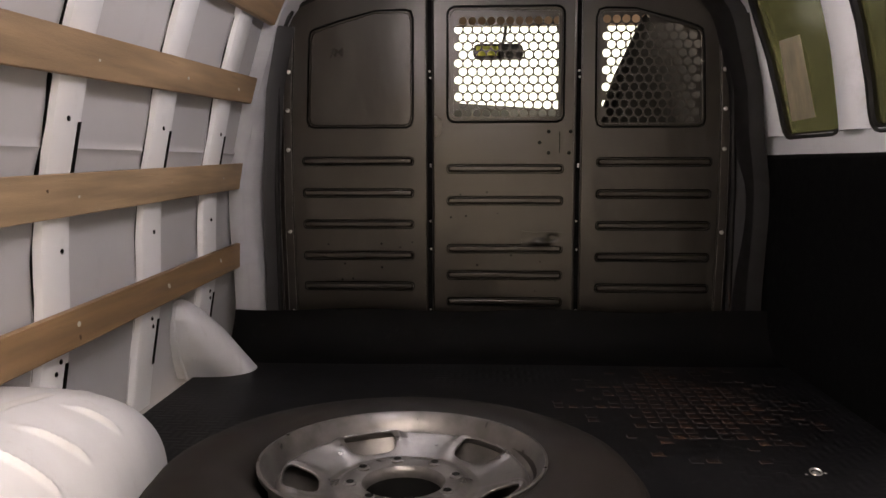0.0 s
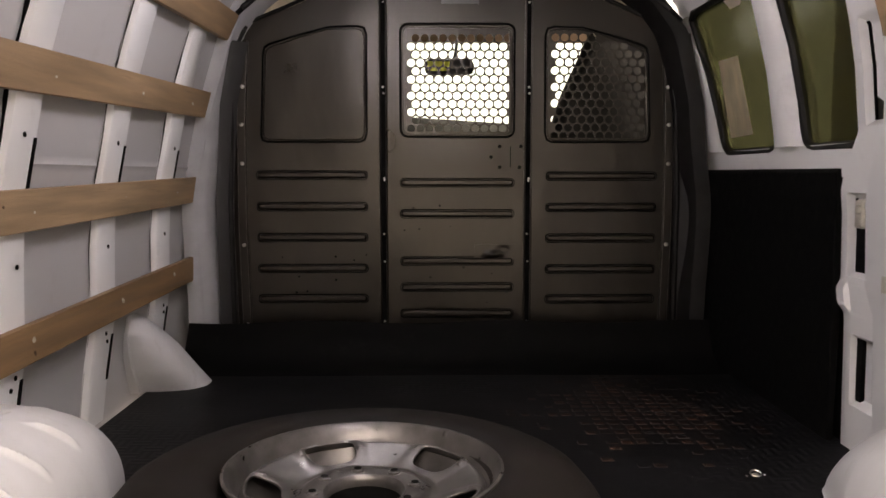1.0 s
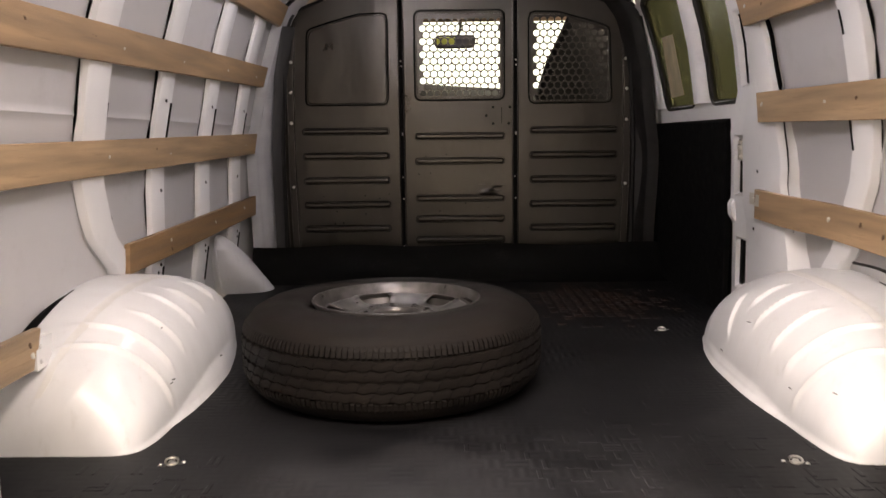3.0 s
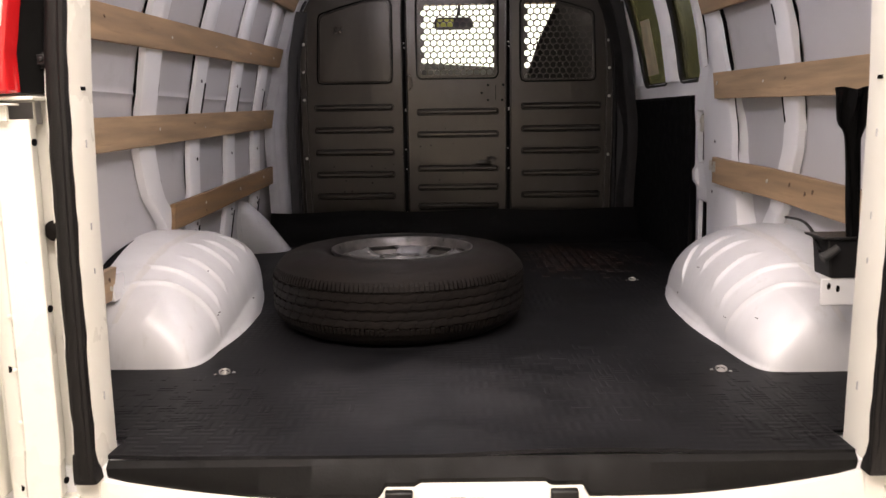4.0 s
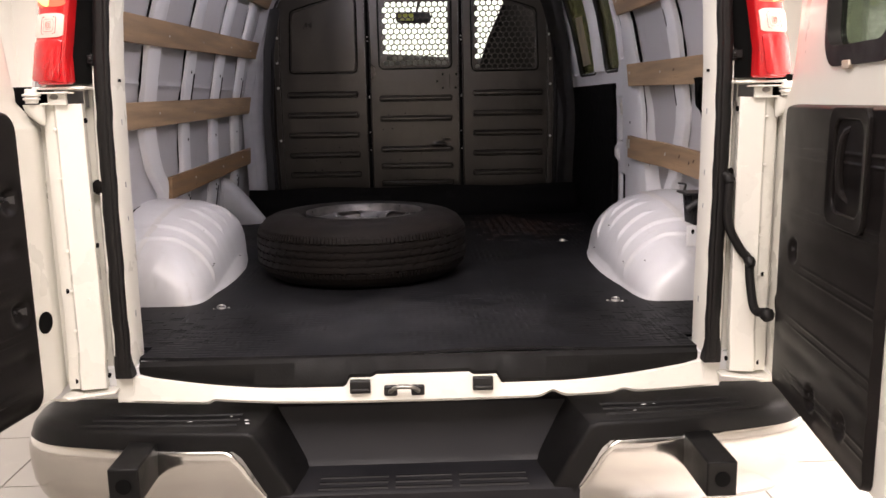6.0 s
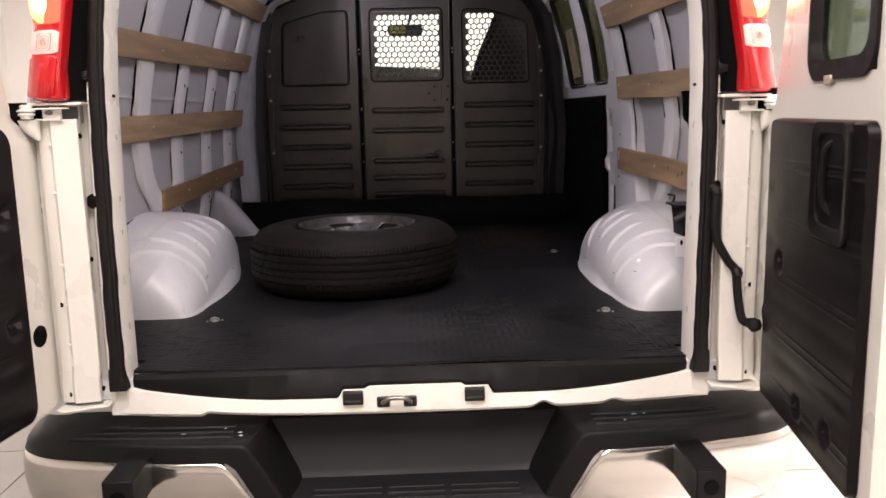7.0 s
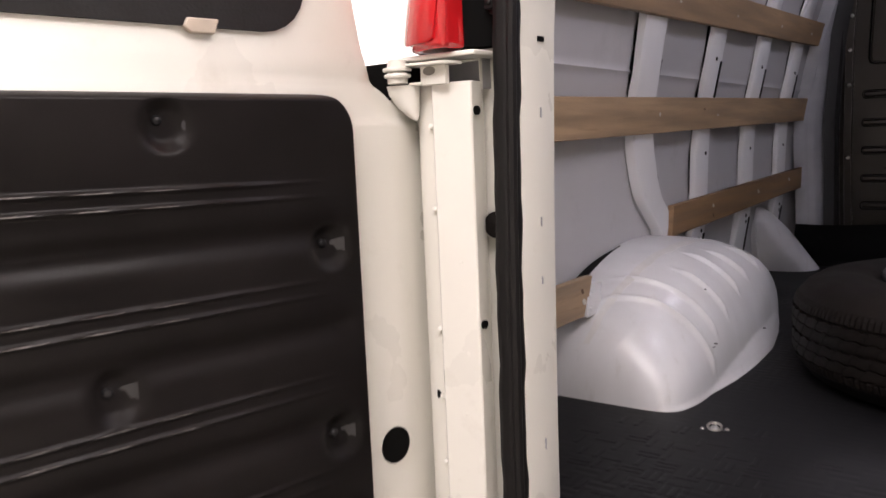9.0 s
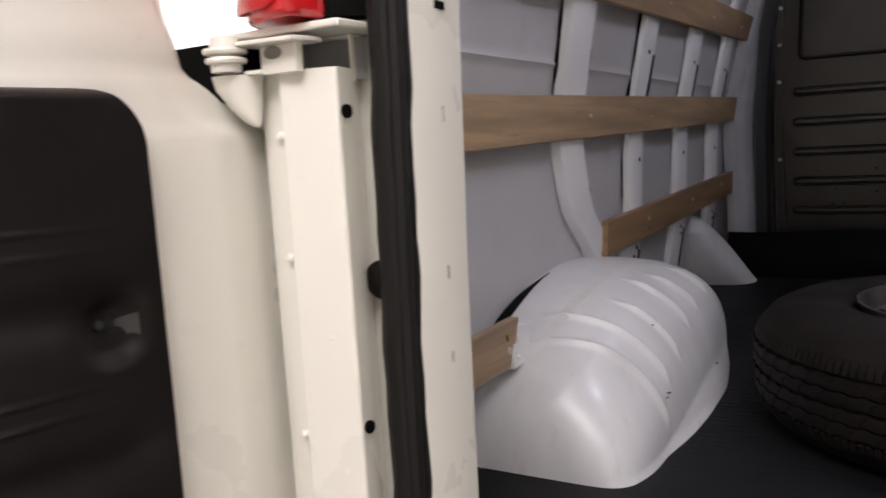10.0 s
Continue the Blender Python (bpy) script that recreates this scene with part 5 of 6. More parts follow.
def plate(name, x0, x1, win, parent=None):
    """A pressed sheet with a window hole when win is given, built as columns and rows round it."""
    bm = bmesh.new()

    def grid(xs, lo, hi):
        rings = []
        for x in xs:
            a, b = lo(x), hi(x)
            rings.append([(x, PY, a), (x, PY + 0.012, a), (x, PY + 0.012, b), (x, PY, b)])
        loft(bm, rings)

    if win:
        wx0, wx1, wz0, wz1 = win
        grid(np.linspace(x0, wx0, 6), lambda x: 0.05, top_z)
        grid(np.linspace(wx1, x1, 8), lambda x: 0.05, top_z)
        grid(np.linspace(wx0, wx1, 3), lambda x: 0.05, lambda x: wz0)
        grid(np.linspace(wx0, wx1, 12), lambda x: min(wz1, wz1 - (x - 0.49) * 0.29) if wx0 > 0 else wz1, top_z)
    else:
        grid(np.linspace(x0, x1, 26), lambda x: 0.05, top_z)
    return bp(name, bm, STEEL, parent, smooth=False)


def bead(pl, loop, r=0.0038):
    """A ridge along a loop of (x, z), outlined by a black tube that stands for shade."""
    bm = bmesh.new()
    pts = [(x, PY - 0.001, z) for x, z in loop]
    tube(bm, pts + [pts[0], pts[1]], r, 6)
    bp("bead_shade", bm, GAP, pl, smooth=True)
    cx, cz = sum(p[0] for p in loop) / len(loop), sum(p[1] for p in loop) / len(loop)
    bm = bmesh.new()
    pts = [(x + 0.008 * (1 if x < cx else -1), PY - 0.001, z + 0.008 * (1 if z < cz else -1)) for x, z in loop]
    tube(bm, pts + [pts[0], pts[1]], r * 0.9, 6)
    bp("ridge", bm, STEEL, pl)


def pressed_rib(pl, x0, x1, z, k=0):
    bm = bmesh.new()
    q = rounded(x0, x1, z - 0.013, z + 0.013, 0.011, 4)
    q2 = rounded(x0 + 0.006, x1 - 0.006, z - 0.006, z + 0.008, 0.006, 4)
    loft(bm, [[(x, PY - d, zz) for x, zz in p] for p, d in ((q, 0.0005), (q2, 0.011))])
    rb = bp("pressed_rib", bm, STEEL, pl, bevel=0.002)
    # black outline that puts the rib's contact shade into colour
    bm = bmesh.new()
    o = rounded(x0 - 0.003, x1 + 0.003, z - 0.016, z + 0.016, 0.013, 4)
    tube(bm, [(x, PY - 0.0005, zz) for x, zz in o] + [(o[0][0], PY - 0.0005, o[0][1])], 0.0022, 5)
    bp("rib_shade", bm, GAP, rb)


def perforated(pl, x0, z0, columns, rows, hull):
    """Plate of round holes in staggered rows; hull(x, z): whether a hole lies inside the field. Round it the plate is whole."""
    p, rowh, r = 0.0344, 0.0303, 0.0149
    bm = bmesh.new()
    side = p / math.sqrt(3)
    for j in range(-1, rows + 1):
        for i in range(-1, columns + 1):
            x, z = x0 + p * (i + 0.5 * (j % 2)), z0 + rowh * j
            hexa = [(x + side * math.cos(radians(90 + 60 * k)), z + side * 1.02 * math.sin(radians(90 + 60 * k))) for k in range(6)]
            outer = []
            for k in range(6):
                a, b = hexa[k], hexa[(k + 1) % 6]
                outer += [a, ((a[0] + b[0]) / 2, (a[1] + b[1]) / 2)]
            if not (0 <= j < rows and 0 <= i < columns and hull(x, z)):
                bm.faces.new([bm.verts.new((a, PY + 0.004, b)) for a, b in outer])
                continue
            inner = [(x + r * math.cos(radians(90 + 30 * k)), z + r * math.sin(radians(90 + 30 * k))) for k in range(12)]
            fo = [bm.verts.new((a, PY + 0.004, b)) for a, b in outer]
            fi = [bm.verts.new((a, PY + 0.004, b)) for a, b in inner]
            bi = [bm.verts.new((a, PY + 0.0055, b)) for a, b in inner]
            for k in range(12):
                q = (k + 1) % 12
                bm.faces.new((fo[k], fo[q], fi[q], fi[k]))
                bm.faces.new((fi[k], fi[q], bi[q], bi[k]))
    ob = bp("perforated_window", bm, STEEL, pl, "perforated steel window", smooth=False)
    return ob


left_pl = plate("partition_panel", -0.836, -0.276, None)
mid_pl = plate("partition_door", -0.268, 0.268, (-0.186, 0.198, 0.855, 1.236))
right_pl = plate("partition_panel", 0.276, 0.836, (0.352, 0.712, 0.832, 1.228))
for ob, text in ((left_pl, "solid black steel panel"), (mid_pl, "black steel centre door with a mesh window"), (right_pl, "black steel panel with a mesh window")):
    ob["label"] = text
perforated(mid_pl, -0.1680, 0.867, 11, 12, lambda x, z: True)
perforated(right_pl, 0.371, 0.8400, 10, 13, lambda x, z: z < 1.222 - max(0, x - 0.45) * 0.27 and x < 0.708)
bead(mid_pl, rounded(-0.208, 0.219, 0.835, 1.252, 0.03))
for pl, f in ((left_pl, -1), (right_pl, 1)):
    loop = [(0.335, 0.85), (0.333, 1.21), (0.342, 1.236), (0.365, 1.243), (0.47, 1.240), (0.60, 1.206), (0.695, 1.176), (0.712, 1.165), (0.718, 1.14), (0.730, 0.84), (0.724, 0.823), (0.706, 0.816), (0.36, 0.816), (0.342, 0.825)]
    bead(pl, [(f * x, z) for x, z in loop])
for z in (0.692, 0.574, 0.457, 0.339, 0.223):
    pressed_rib(left_pl, -0.747, -0.337, z)
    pressed_rib(right_pl, 0.345, 0.757, z - 0.004)
for z in (0.664, 0.546, 0.366, 0.266, 0.165):
    pressed_rib(mid_pl, -0.207, 0.217, z)
# dark seams between the panels, with screws
for x in (-0.272, 0.272):
    bm = bmesh.new()
    box(bm, x - 0.008, x + 0.008, PY - 0.004, PY + 0.02, 0.06, 1.38)
    seam = bp("seam", bm, GAP, None, smooth=False)
    for z in (1.33, 1.02, 0.997, 0.68, 0.672, 0.47, 0.365, 0.135):
        bm = bmesh.new()
        disc(bm, facing(x + random.uniform(-0.003, 0.003), PY - 0.003, z, 0, -1, 0), 0.0045, 0.004, 8, 0.6)
        bp("screw", bm, ZINC, seam)
    for sx in (-1, 1):
        bm = bmesh.new()
        tube(bm, [(x + sx * 0.012, PY - 0.001, z) for z in np.linspace(0.06, 1.37, 4)], 0.004, 6)
        bp("fold", bm, STEEL, seam)
# bolted edge strips
for s in (-1, 1):
    bm = bmesh.new()
    rings = []
    for k in range(21):
        z = 0.07 + 1.12 * k / 20
        x = lerp([(0, 0.79), (0.5, 0.802), (0.9, 0.80), (1.2, 0.785)], z)
        rings.append([(s * (x - 0.016), PY - 0.006, z), (s * (x - 0.012), PY - 0.010, z), (s * (x + 0.016), PY - 0.010, z), (s * (x + 0.020), PY - 0.004, z), (s * (x + 0.035), PY - 0.002, z), (s * (x + 0.035), PY + 0.01, z), (s * (x - 0.016), PY + 0.01, z)])
    loft(bm, rings)
    strip = bp("edge_strip", bm, STEEL, None, bevel=0.002)
    # bevel highlights on the strip's edges, put in as pale lines
    for e in (1, 2, 4):
        bm = bmesh.new()
        tube(bm, [(rg[e][0], rg[e][1] - 0.0004, rg[e][2]) for rg in rings], 0.0011, 6)
        bp("glint_line", bm, GLINT, strip, "pale line painted as the highlight on the strip's edge")
    for z in (1.165, 1.02, 0.88, 0.735, 0.43, 0.125):
        bm = bmesh.new()
        x = lerp([(0, 0.79), (0.5, 0.802), (0.9, 0.80), (1.2, 0.785)], z)
        disc(bm, facing(s * x, PY - 0.010, z, 0, -1, 0), 0.008, 0.006, 10, 0.5)
        bp("bolt", bm, ZINC, strip)
# lock holes, scratches and the dented rib on the centre door
for x, z in ((0.165, 0.80), (0.245, 0.80), (0.132, 0.76), (0.165, 0.722), (0.24, 0.722)):
    bm = bmesh.new()
    disc(bm, facing(x, PY + 0.0005, z, 0, -1, 0), 0.007, 0.002, 10)
    bp("lock_hole", bm, GAP, mid_pl, smooth=False)
bm = bmesh.new()
box(bm, 0.204, 0.207, PY - 0.001, PY + 0.004, 0.722, 0.80)
bp("lock_slit", bm, GAP, mid_pl, smooth=False)
bm = bmesh.new()
sheet(bm, lambda u, v: (0.07 + 0.16 * u, PY - 0.001 - 0.013 * math.exp(-((u - 0.45) / 0.2) ** 2 - ((v - 0.3) / 0.22) ** 2) + 0.006 * math.exp(-((u - 0.7) / 0.12) ** 2 - ((v - 0.6) / 0.2) ** 2), 0.375 + 0.055 * v), 24, 16, -0.002)
bp("dent", bm, STEEL, mid_pl, "dented patch")
for k in range(26):
    x, z = random.choice(((random.uniform(-0.7, -0.34), random.uniform(0.2, 0.5)), (random.uniform(-0.2, 0.2), random.uniform(0.15, 0.64))))
    bm = bmesh.new()
    disc(bm, facing(x, PY + 0.0008, z, 0, -1, 0), random.uniform(0.0025, 0.005), 0.002, 7)
    bp("hole", bm, GAP, left_pl if x < -0.27 else mid_pl, smooth=False)
bm = bmesh.new()
box(bm, -0.055, 0.085, PY - 0.0012, PY + 0.002, 1.325, 1.345)
bp("sticker", bm, shade("grey_sticker", (0.10, 0.10, 0.10), 0.4), mid_pl, "small grey sticker with unreadable print")
bm = bmesh.new()
tube(bm, smooth_path([(-0.84, PY - 0.004, 1.17), (-0.80, PY - 0.004, 1.235), (-0.62, PY - 0.004, 1.315), (-0.545, PY - 0.004, 1.35), (-0.51, PY - 0.004, 1.39), (0, PY - 0.004, 1.392), (0.51, PY - 0.004, 1.39), (0.545, PY - 0.004, 1.35), (0.62, PY - 0.004, 1.315), (0.80, PY - 0.004, 1.235), (0.84, PY - 0.004, 1.17)], 80), 0.008, 6)
bp("top_edging", bm, SEAL, None, "black rubber edging")

for x, z in ((-0.53, 1.355), (-0.335, 1.355), (0.33, 1.355), (0.50, 1.35)):
    bm = bmesh.new()
    tube(bm, [(x, PY - 0.006, z + 0.015), (x, PY - 0.014, z + 0.008), (x, PY - 0.010, z - 0.012)], 0.005, 7)
    bp("hook", bm, ZINC, None, "small bright hook")
for s in (-1, 1):
    bm = bmesh.new()
    for k in range(3):
        tube(bm, smooth_path([(s * (0.80 - 0.02 * k), 3.10, 1.24 + 0.02 * k), (s * (0.72 - 0.02 * k), 3.14, 1.33 + 0.01 * k), (s * (0.64 - 0.04 * k), 3.16, 1.36), (s * (0.58 - 0.05 * k), 3.22, 1.375 + 0.01 * k)], 16), 0.007 + 0.002 * k, 7)
    vp("wiring_loom", bm, SEAL, None, "taped black wiring under the roof edge")
    bm = bmesh.new()
    box(bm, s * 0.53, s * 0.79, 3.27, 3.34, 1.22, 1.40)
    vp("pillar_trim", bm, CABTRIM, None, "cream cab pillar trim", bevel=0.012)

# ---- floor mat ----
bm = bmesh.new()


def mat_f(u, v):
    x = -1.0 + 2.0 * u
    s = v * 2.98
    if s < 2.62:
        return (x * (1 if s > 0.1 else 0.715), 0.35 + s, 0.0012 * math.sin(x * 5 + s * 3) - 0.0012 + 0.007 * math.exp(-(s / 0.05) ** 2) * max(0.0, math.sin(x * 4.2 + 0.4)))
    t = (s - 2.62) / 0.36
    bulge = 0.012 * math.sin(x * 9) * t
    return (x * (1 - 0.02 * t), 2.97 + 0.14 * math.sin(t * 1.45) ** 0.9 + bulge * 0.3, 0.155 * t ** 1.8 + bulge * 0.4)


sheet(bm, mat_f, 60, 90, -0.008)
mat_ob = part("floor_mat", bm, MAT)
mat_ob.data.materials.append(FOLD)
for f in mat_ob.data.polygons:
    f.material_index = int(f.center.y > 2.90)
tagged(mat_ob, "black ribbed rubber mat covering the cargo floor", "floor mat")

# raised basket weave of the mat; its brown patch holds dust, and glints put into colour
fresh, brown_bars = bmesh.new(), bmesh.new()
C = 0.046


def low_bar(bm, x, y, dx, dy, z):
    b = [bm.verts.new((x + sx * dx, y + sy * dy, z)) for sx, sy in ((-1, -1), (1, -1), (1, 1), (-1, 1))]
    t = [bm.verts.new((x + sx * (dx - 0.0015), y + sy * (dy - 0.0015), z + 0.0009)) for sx, sy in ((-1, -1), (1, -1), (1, 1), (-1, 1))]
    bm.faces.new(t)
    for i in range(4):
        bm.faces.new((b[i], b[(i + 1) % 4], t[(i + 1) % 4], t[i]))


for i in range(-20, 21):
    for j in range(55):
        x, y = i * C, 0.42 + j * C
        left = max(0.75 * math.exp(-((x + 0.62) / 0.16) ** 2 - ((y - 0.62) / 0.17) ** 2), 0.6 * math.exp(-((x - 0.35) / 0.2) ** 2 - ((y - 0.85) / 0.2) ** 2), 0.8 * math.exp(-((x - 0.68) / 0.16) ** 2 - ((y - 0.58) / 0.2) ** 2))
        patch = math.exp(-((x - 0.52) / 0.26) ** 2 - ((y - 2.45) / 0.38) ** 2)
        for k in (-1, 0, 1):
            if patch > left or random.random() > left:
                continue
            bm = fresh
            z = 0.0012 * math.sin(x * 5 + (y - 0.35) * 3) + 0.0066
            if (i + j) % 2:
                low_bar(bm, x, y + k * C / 3, C / 2 - 0.002, 0.0055, z)
            else:
                low_bar(bm, x + k * C / 3, y, 0.0055, C / 2 - 0.002, z)
for i in range(24):
    for j in range(30):
        x, y = 0.06 + i * 0.039, 1.90 + j * 0.041
        patch = math.exp(-((x - 0.50) / 0.25) ** 2 - ((y - 2.48) / 0.36) ** 2)
        if x < 0.9 and random.random() < 1.7 * patch - 0.15:
            low_bar(brown_bars, x, y, random.uniform(0.011, 0.0165), random.uniform(0.009, 0.015), 0.0012 * math.sin(x * 5 + (y - 0.35) * 3) + 0.0066)
tagged(part("rib_pattern", fresh, MAT, mat_ob, smooth=False), kind="stuff")
tagged(part("rib_pattern", brown_bars, DUST_GLINT, mat_ob, smooth=False), kind="stuff")

# tie-down rings
for x, y, a in ((-0.628, 0.862, 20), (0.620, 0.835, -20), (0.652, 1.958, 10)):
    ring = thing("tie_down_ring", "zinc tie-down ring lying on the black mat", "tie-down ring", "tie-down rings", (x, y, 0.002))
    R = Matrix.Rotation(radians(a), 4, "Z") @ Matrix.Diagonal((0.8, 0.8, 0.85, 1))
    bm = bmesh.new()
    loft(bm, [[(px * k, py * k, z) for px, py in rounded(-0.034, 0.034, -0.010, 0.010, 0.009)] for z, k in ((0.0, 1.0), (0.004, 1.0), (0.006, 0.9))])
    bmesh.ops.transform(bm, matrix=R, verts=bm.verts)
    part("base_plate", bm, BLACK, ring, "black base plate")
    for px in (-0.028, 0.028):
        bm = bmesh.new()
        disc(bm, R @ Matrix.Translation((px, 0, 0.005)), 0.0055, 0.004, 10, 0.6)
        part("rivet", bm, ZINC, ring)
    bm = bmesh.new()
    c = [(0.016 * math.cos(t), 0.013 * math.sin(t), 0.012 + 0.004 * math.sin(t)) for t in np.linspace(0, 2 * math.pi, 21)]
    tube(bm, c, 0.003, 6)
    bmesh.ops.transform(bm, matrix=R, verts=bm.verts)
    part("ring", bm, ZINC, ring)
    bm = bmesh.new()
    disc(bm, Matrix.Translation((0.0, 0.0, 0.004)), 0.008, 0.008, 10, 0.4)
    part("bolt", bm, ZINC, ring)

# ---- wooden rails ----


def wall_x(z):
    return lerp(RIBF, z) - 0.001


def rail(s, y0, y1, z0, z1, h, wood, label, screws, name="wooden_rail", off=0.0):
    """A board along the wall, tipped to lie on the ribs, z0 and z1 at its ends."""
    ob = thing(name, label, "wall rail", "wooden rails along the walls", (s * wall_x(z0), (y0 + y1) / 2, (z0 + z1) / 2))
    inv = Matrix.Translation(-Vector(ob.location))

    def face(y, z):
        """Where the board's back lies: on the ribs, and on the side door's post at its end."""
        x = wall_x(z) - off
        if s > 0:
            x += (min(x, lerp(POSTX, z) - 0.001) - x) * soft((y - 1.45) / 0.30)
        return x

    bm = bmesh.new()
    rings = []
    n = 24
    for k in range(n + 1):
        u = k / n
        y = y0 + (y1 - y0) * u
        zc = z0 + (z1 - z0) * u
        warp = 0.0015 * math.sin(u * 7 + z0 * 9)
        pts = []
        for dz, dx in ((-h / 2, 0), (h / 2, 0), (h / 2, 0.018), (-h / 2, 0.018)):
            z = zc + dz
            pts.append((s * (face(y, z) - dx + warp), y, z))
        rings.append(pts)
    loft(bm, rings)
    bmesh.ops.transform(bm, matrix=inv, verts=bm.verts)
    part("board", bm, wood, ob, bevel=0.0018)
    for y in screws:
        z = z0 + (z1 - z0) * (y - y0) / (y1 - y0)
        for dz in (random.uniform(-0.012, 0.012),):
            bm = bmesh.new()
            disc(bm, inv @ facing(s * (face(y, z + dz) - 0.0175), y, z + dz, -s, 0, 0.2), 0.0075, 0.003, 12, 0.6)
            part("screw", bm, SCREW, ob)
    for k in range(3 if "knotty" in label else 1):
        y = random.uniform(max(y0, 0.9), y1)
        z = z0 + (z1 - z0) * (y - y0) / (y1 - y0) + random.uniform(-0.02, 0.02)
        bm = bmesh.new()
        disc(bm, inv @ facing(s * (face(y, z) - 0.0172), y, z, -s, 0, 0.2) @ Matrix.Diagonal((0.7, random.uniform(0.8, 1.6), 1, 1)), random.uniform(0.004, 0.008), 0.0012, 12)
        part("knot", bm, KNOT, ob, smooth=False)
    return ob


POSTX = [(0, 0.955), (0.3, 0.952), (0.6, 0.945), (0.8, 0.925), (0.95, 0.895), (1.2, 0.818)]
RIBY = (1.44, 1.92, 2.44, 2.90)
rail(-1, 0.60, 3.10, 0.600, 0.640, 0.092, WOODS[0], "pale plywood rail screwed across white ribs", RIBY)
rail(-1, 0.60, 3.08, 0.876, 0.940, 0.088, WOODS[1], "knotty tan wooden rail screwed across white ribs", RIBY)
rail(-1, 0.60, 3.10, 1.168, 1.212, 0.088, WOODS[1], "tan wooden rail high under the roof edge", RIBY)
rail(-1, 1.575, 3.12, 0.322, 0.352, 0.088, WOODS[2], "darker rough wooden rail above the wheel housing", (1.92, 2.44, 2.90))
rail(-1, 0.58, 0.955, 0.225, 0.225, 0.09, WOODS[0], "short plywood rail end behind the wheel housing", (0.93,), off=0.052)
rail(1, 0.58, 1.885, 0.723, 0.737, 0.092, WOODS[0], "pale plywood rail with rust marks at its screws", (1.45, 1.84))
rail(1, 0.58, 1.895, 1.021, 1.033, 0.09, WOODS[1], "tan wooden rail under the roof edge", (1.45, 1.84))
rail(1, 0.60, 1.915, 0.392, 0.432, 0.095, WOODS[1], "knotty wooden rail held by a steel bracket", (1.47,))
# steel angle on the lower right rail, and the one on the left housing
bm = bmesh.new()
loft(bm, [[(x, y, z) for z in (0.425, 0.463)] + [(x + 0.003, y, z) for z in (0.463, 0.425)] for x, y in ((0.926, 1.875), (0.929, 1.918), (0.943, 1.925), (0.945, 2.0))])
disc(bm, facing(0.945, 1.965, 0.446, -1, 0, 0), 0.007, 0.005, 10, 0.5)
tagged(part("steel_bracket", bm, SCREW), "zinc angle bracket screwed to a white post", "bracket")
bm = bmesh.new()
loft(bm, [[(-0.985, y, z0), (-0.930 + d, y, z0), (-0.930 + d, y, z1), (-0.985, y, z1)] for y, z0, z1, d in ((0.945, 0.178, 0.246, 0.003), (0.985, 0.180, 0.246, 0.003), (1.02, 0.186, 0.244, 0.001))])
for z in (0.196, 0.228):
    disc(bm, facing(-0.927, 0.962, z, 1, -0.1, 0), 0.006, 0.004, 10, 0.5)
tagged(part("steel_bracket", bm, INNER, bevel=0.003), "white bracket holding a rail end to the wheel housing", "bracket")

# strap and jack by the right rear
strap = thing("strap", "black webbing strap hanging from a wall rail", "strap", at=(0.838, 0.72, 0.40))
bm = bmesh.new()
rings = []
for k in range(34):
    z = 0.692 - 0.335 * k / 33
    x0 = lerp([(0.357, 0.018), (0.485, 0.008), (0.58, -0.002), (0.598, -0.006), (0.606, -0.016), (0.616, -0.023), (0.674, -0.022), (0.686, -0.023), (0.692, -0.026)], z)
    x1 = lerp([(0.357, 0.046), (0.485, 0.040), (0.58, 0.034), (0.62, 0.046), (0.692, 0.055)], z)
    amp = 0.003 + 0.010 * soft((z - 0.585) / 0.04)
    front = [(x0 + (x1 - x0) * q, -amp * math.sin(q * 11 + z * 14) - amp * 0.5 * math.sin(q * 23 - z * 31), z - 0.40 + 0.004 * math.sin(q * 9) * (k == 0)) for q in np.linspace(0, 1, 15)]
    rings.append(front + [(x, y + 0.008, z) for x, y, z in front[::-1]])
loft(bm, rings)
part("webbing", bm, CARPET, strap, "crumpled black webbing")
jack = thing("jack", "black boxed jack clamped beside the wheel housing", "jack", at=(0.859, 0.76, 0.31))
bm = bmesh.new()
loft(bm, [[(x, -0.035, z), (0.09, -0.035, z), (0.09, 0.05, z), (x, 0.05, z)] for x, z in ((-0.034, -0.050), (-0.038, -0.01), (-0.044, 0.042))])
part("jack_body", bm, BLACK, jack, bevel=0.004)
bm = bmesh.new()
box(bm, -0.062, 0.09, -0.045, 0.05, 0.042, 0.048)
part("lid", bm, BLACK, jack, bevel=0.002)
bm = bmesh.new()
tube(bm, [(-0.062, -0.048, 0.000), (-0.045, -0.048, 0.010), (-0.026, -0.046, 0.024)], lambda q: 0.012 - 0.003 * q, 12)
part("jack_end", bm, GREY, jack, "grey cylindrical end")
bm = bmesh.new()
tube(bm, smooth_path([(0.13, 0.62, 0.01), (0.075, 0.38, 0.030), (-0.02, 0.10, 0.04), (-0.055, -0.02, 0.012)], 24), 0.004, 6)
part("cord", bm, SEAL, jack, "thin black cord")
bm = bmesh.new()
box(bm, -0.052, 0.09, -0.030, -0.024, -0.115, -0.051)
bracket = part("jack_bracket", bm, INNER, jack, "white bracket with two holes", bevel=0.003)
for x, z in ((-0.034, -0.069), (-0.013, -0.075)):
    bm = bmesh.new()
    disc(bm, facing(x, -0.0302, z, 0, -1, 0) @ Matrix.Diagonal((0.75, 1.35, 1, 1)), 0.006, 0.001, 12)
    part("hole", bm, GAP, bracket, smooth=False)

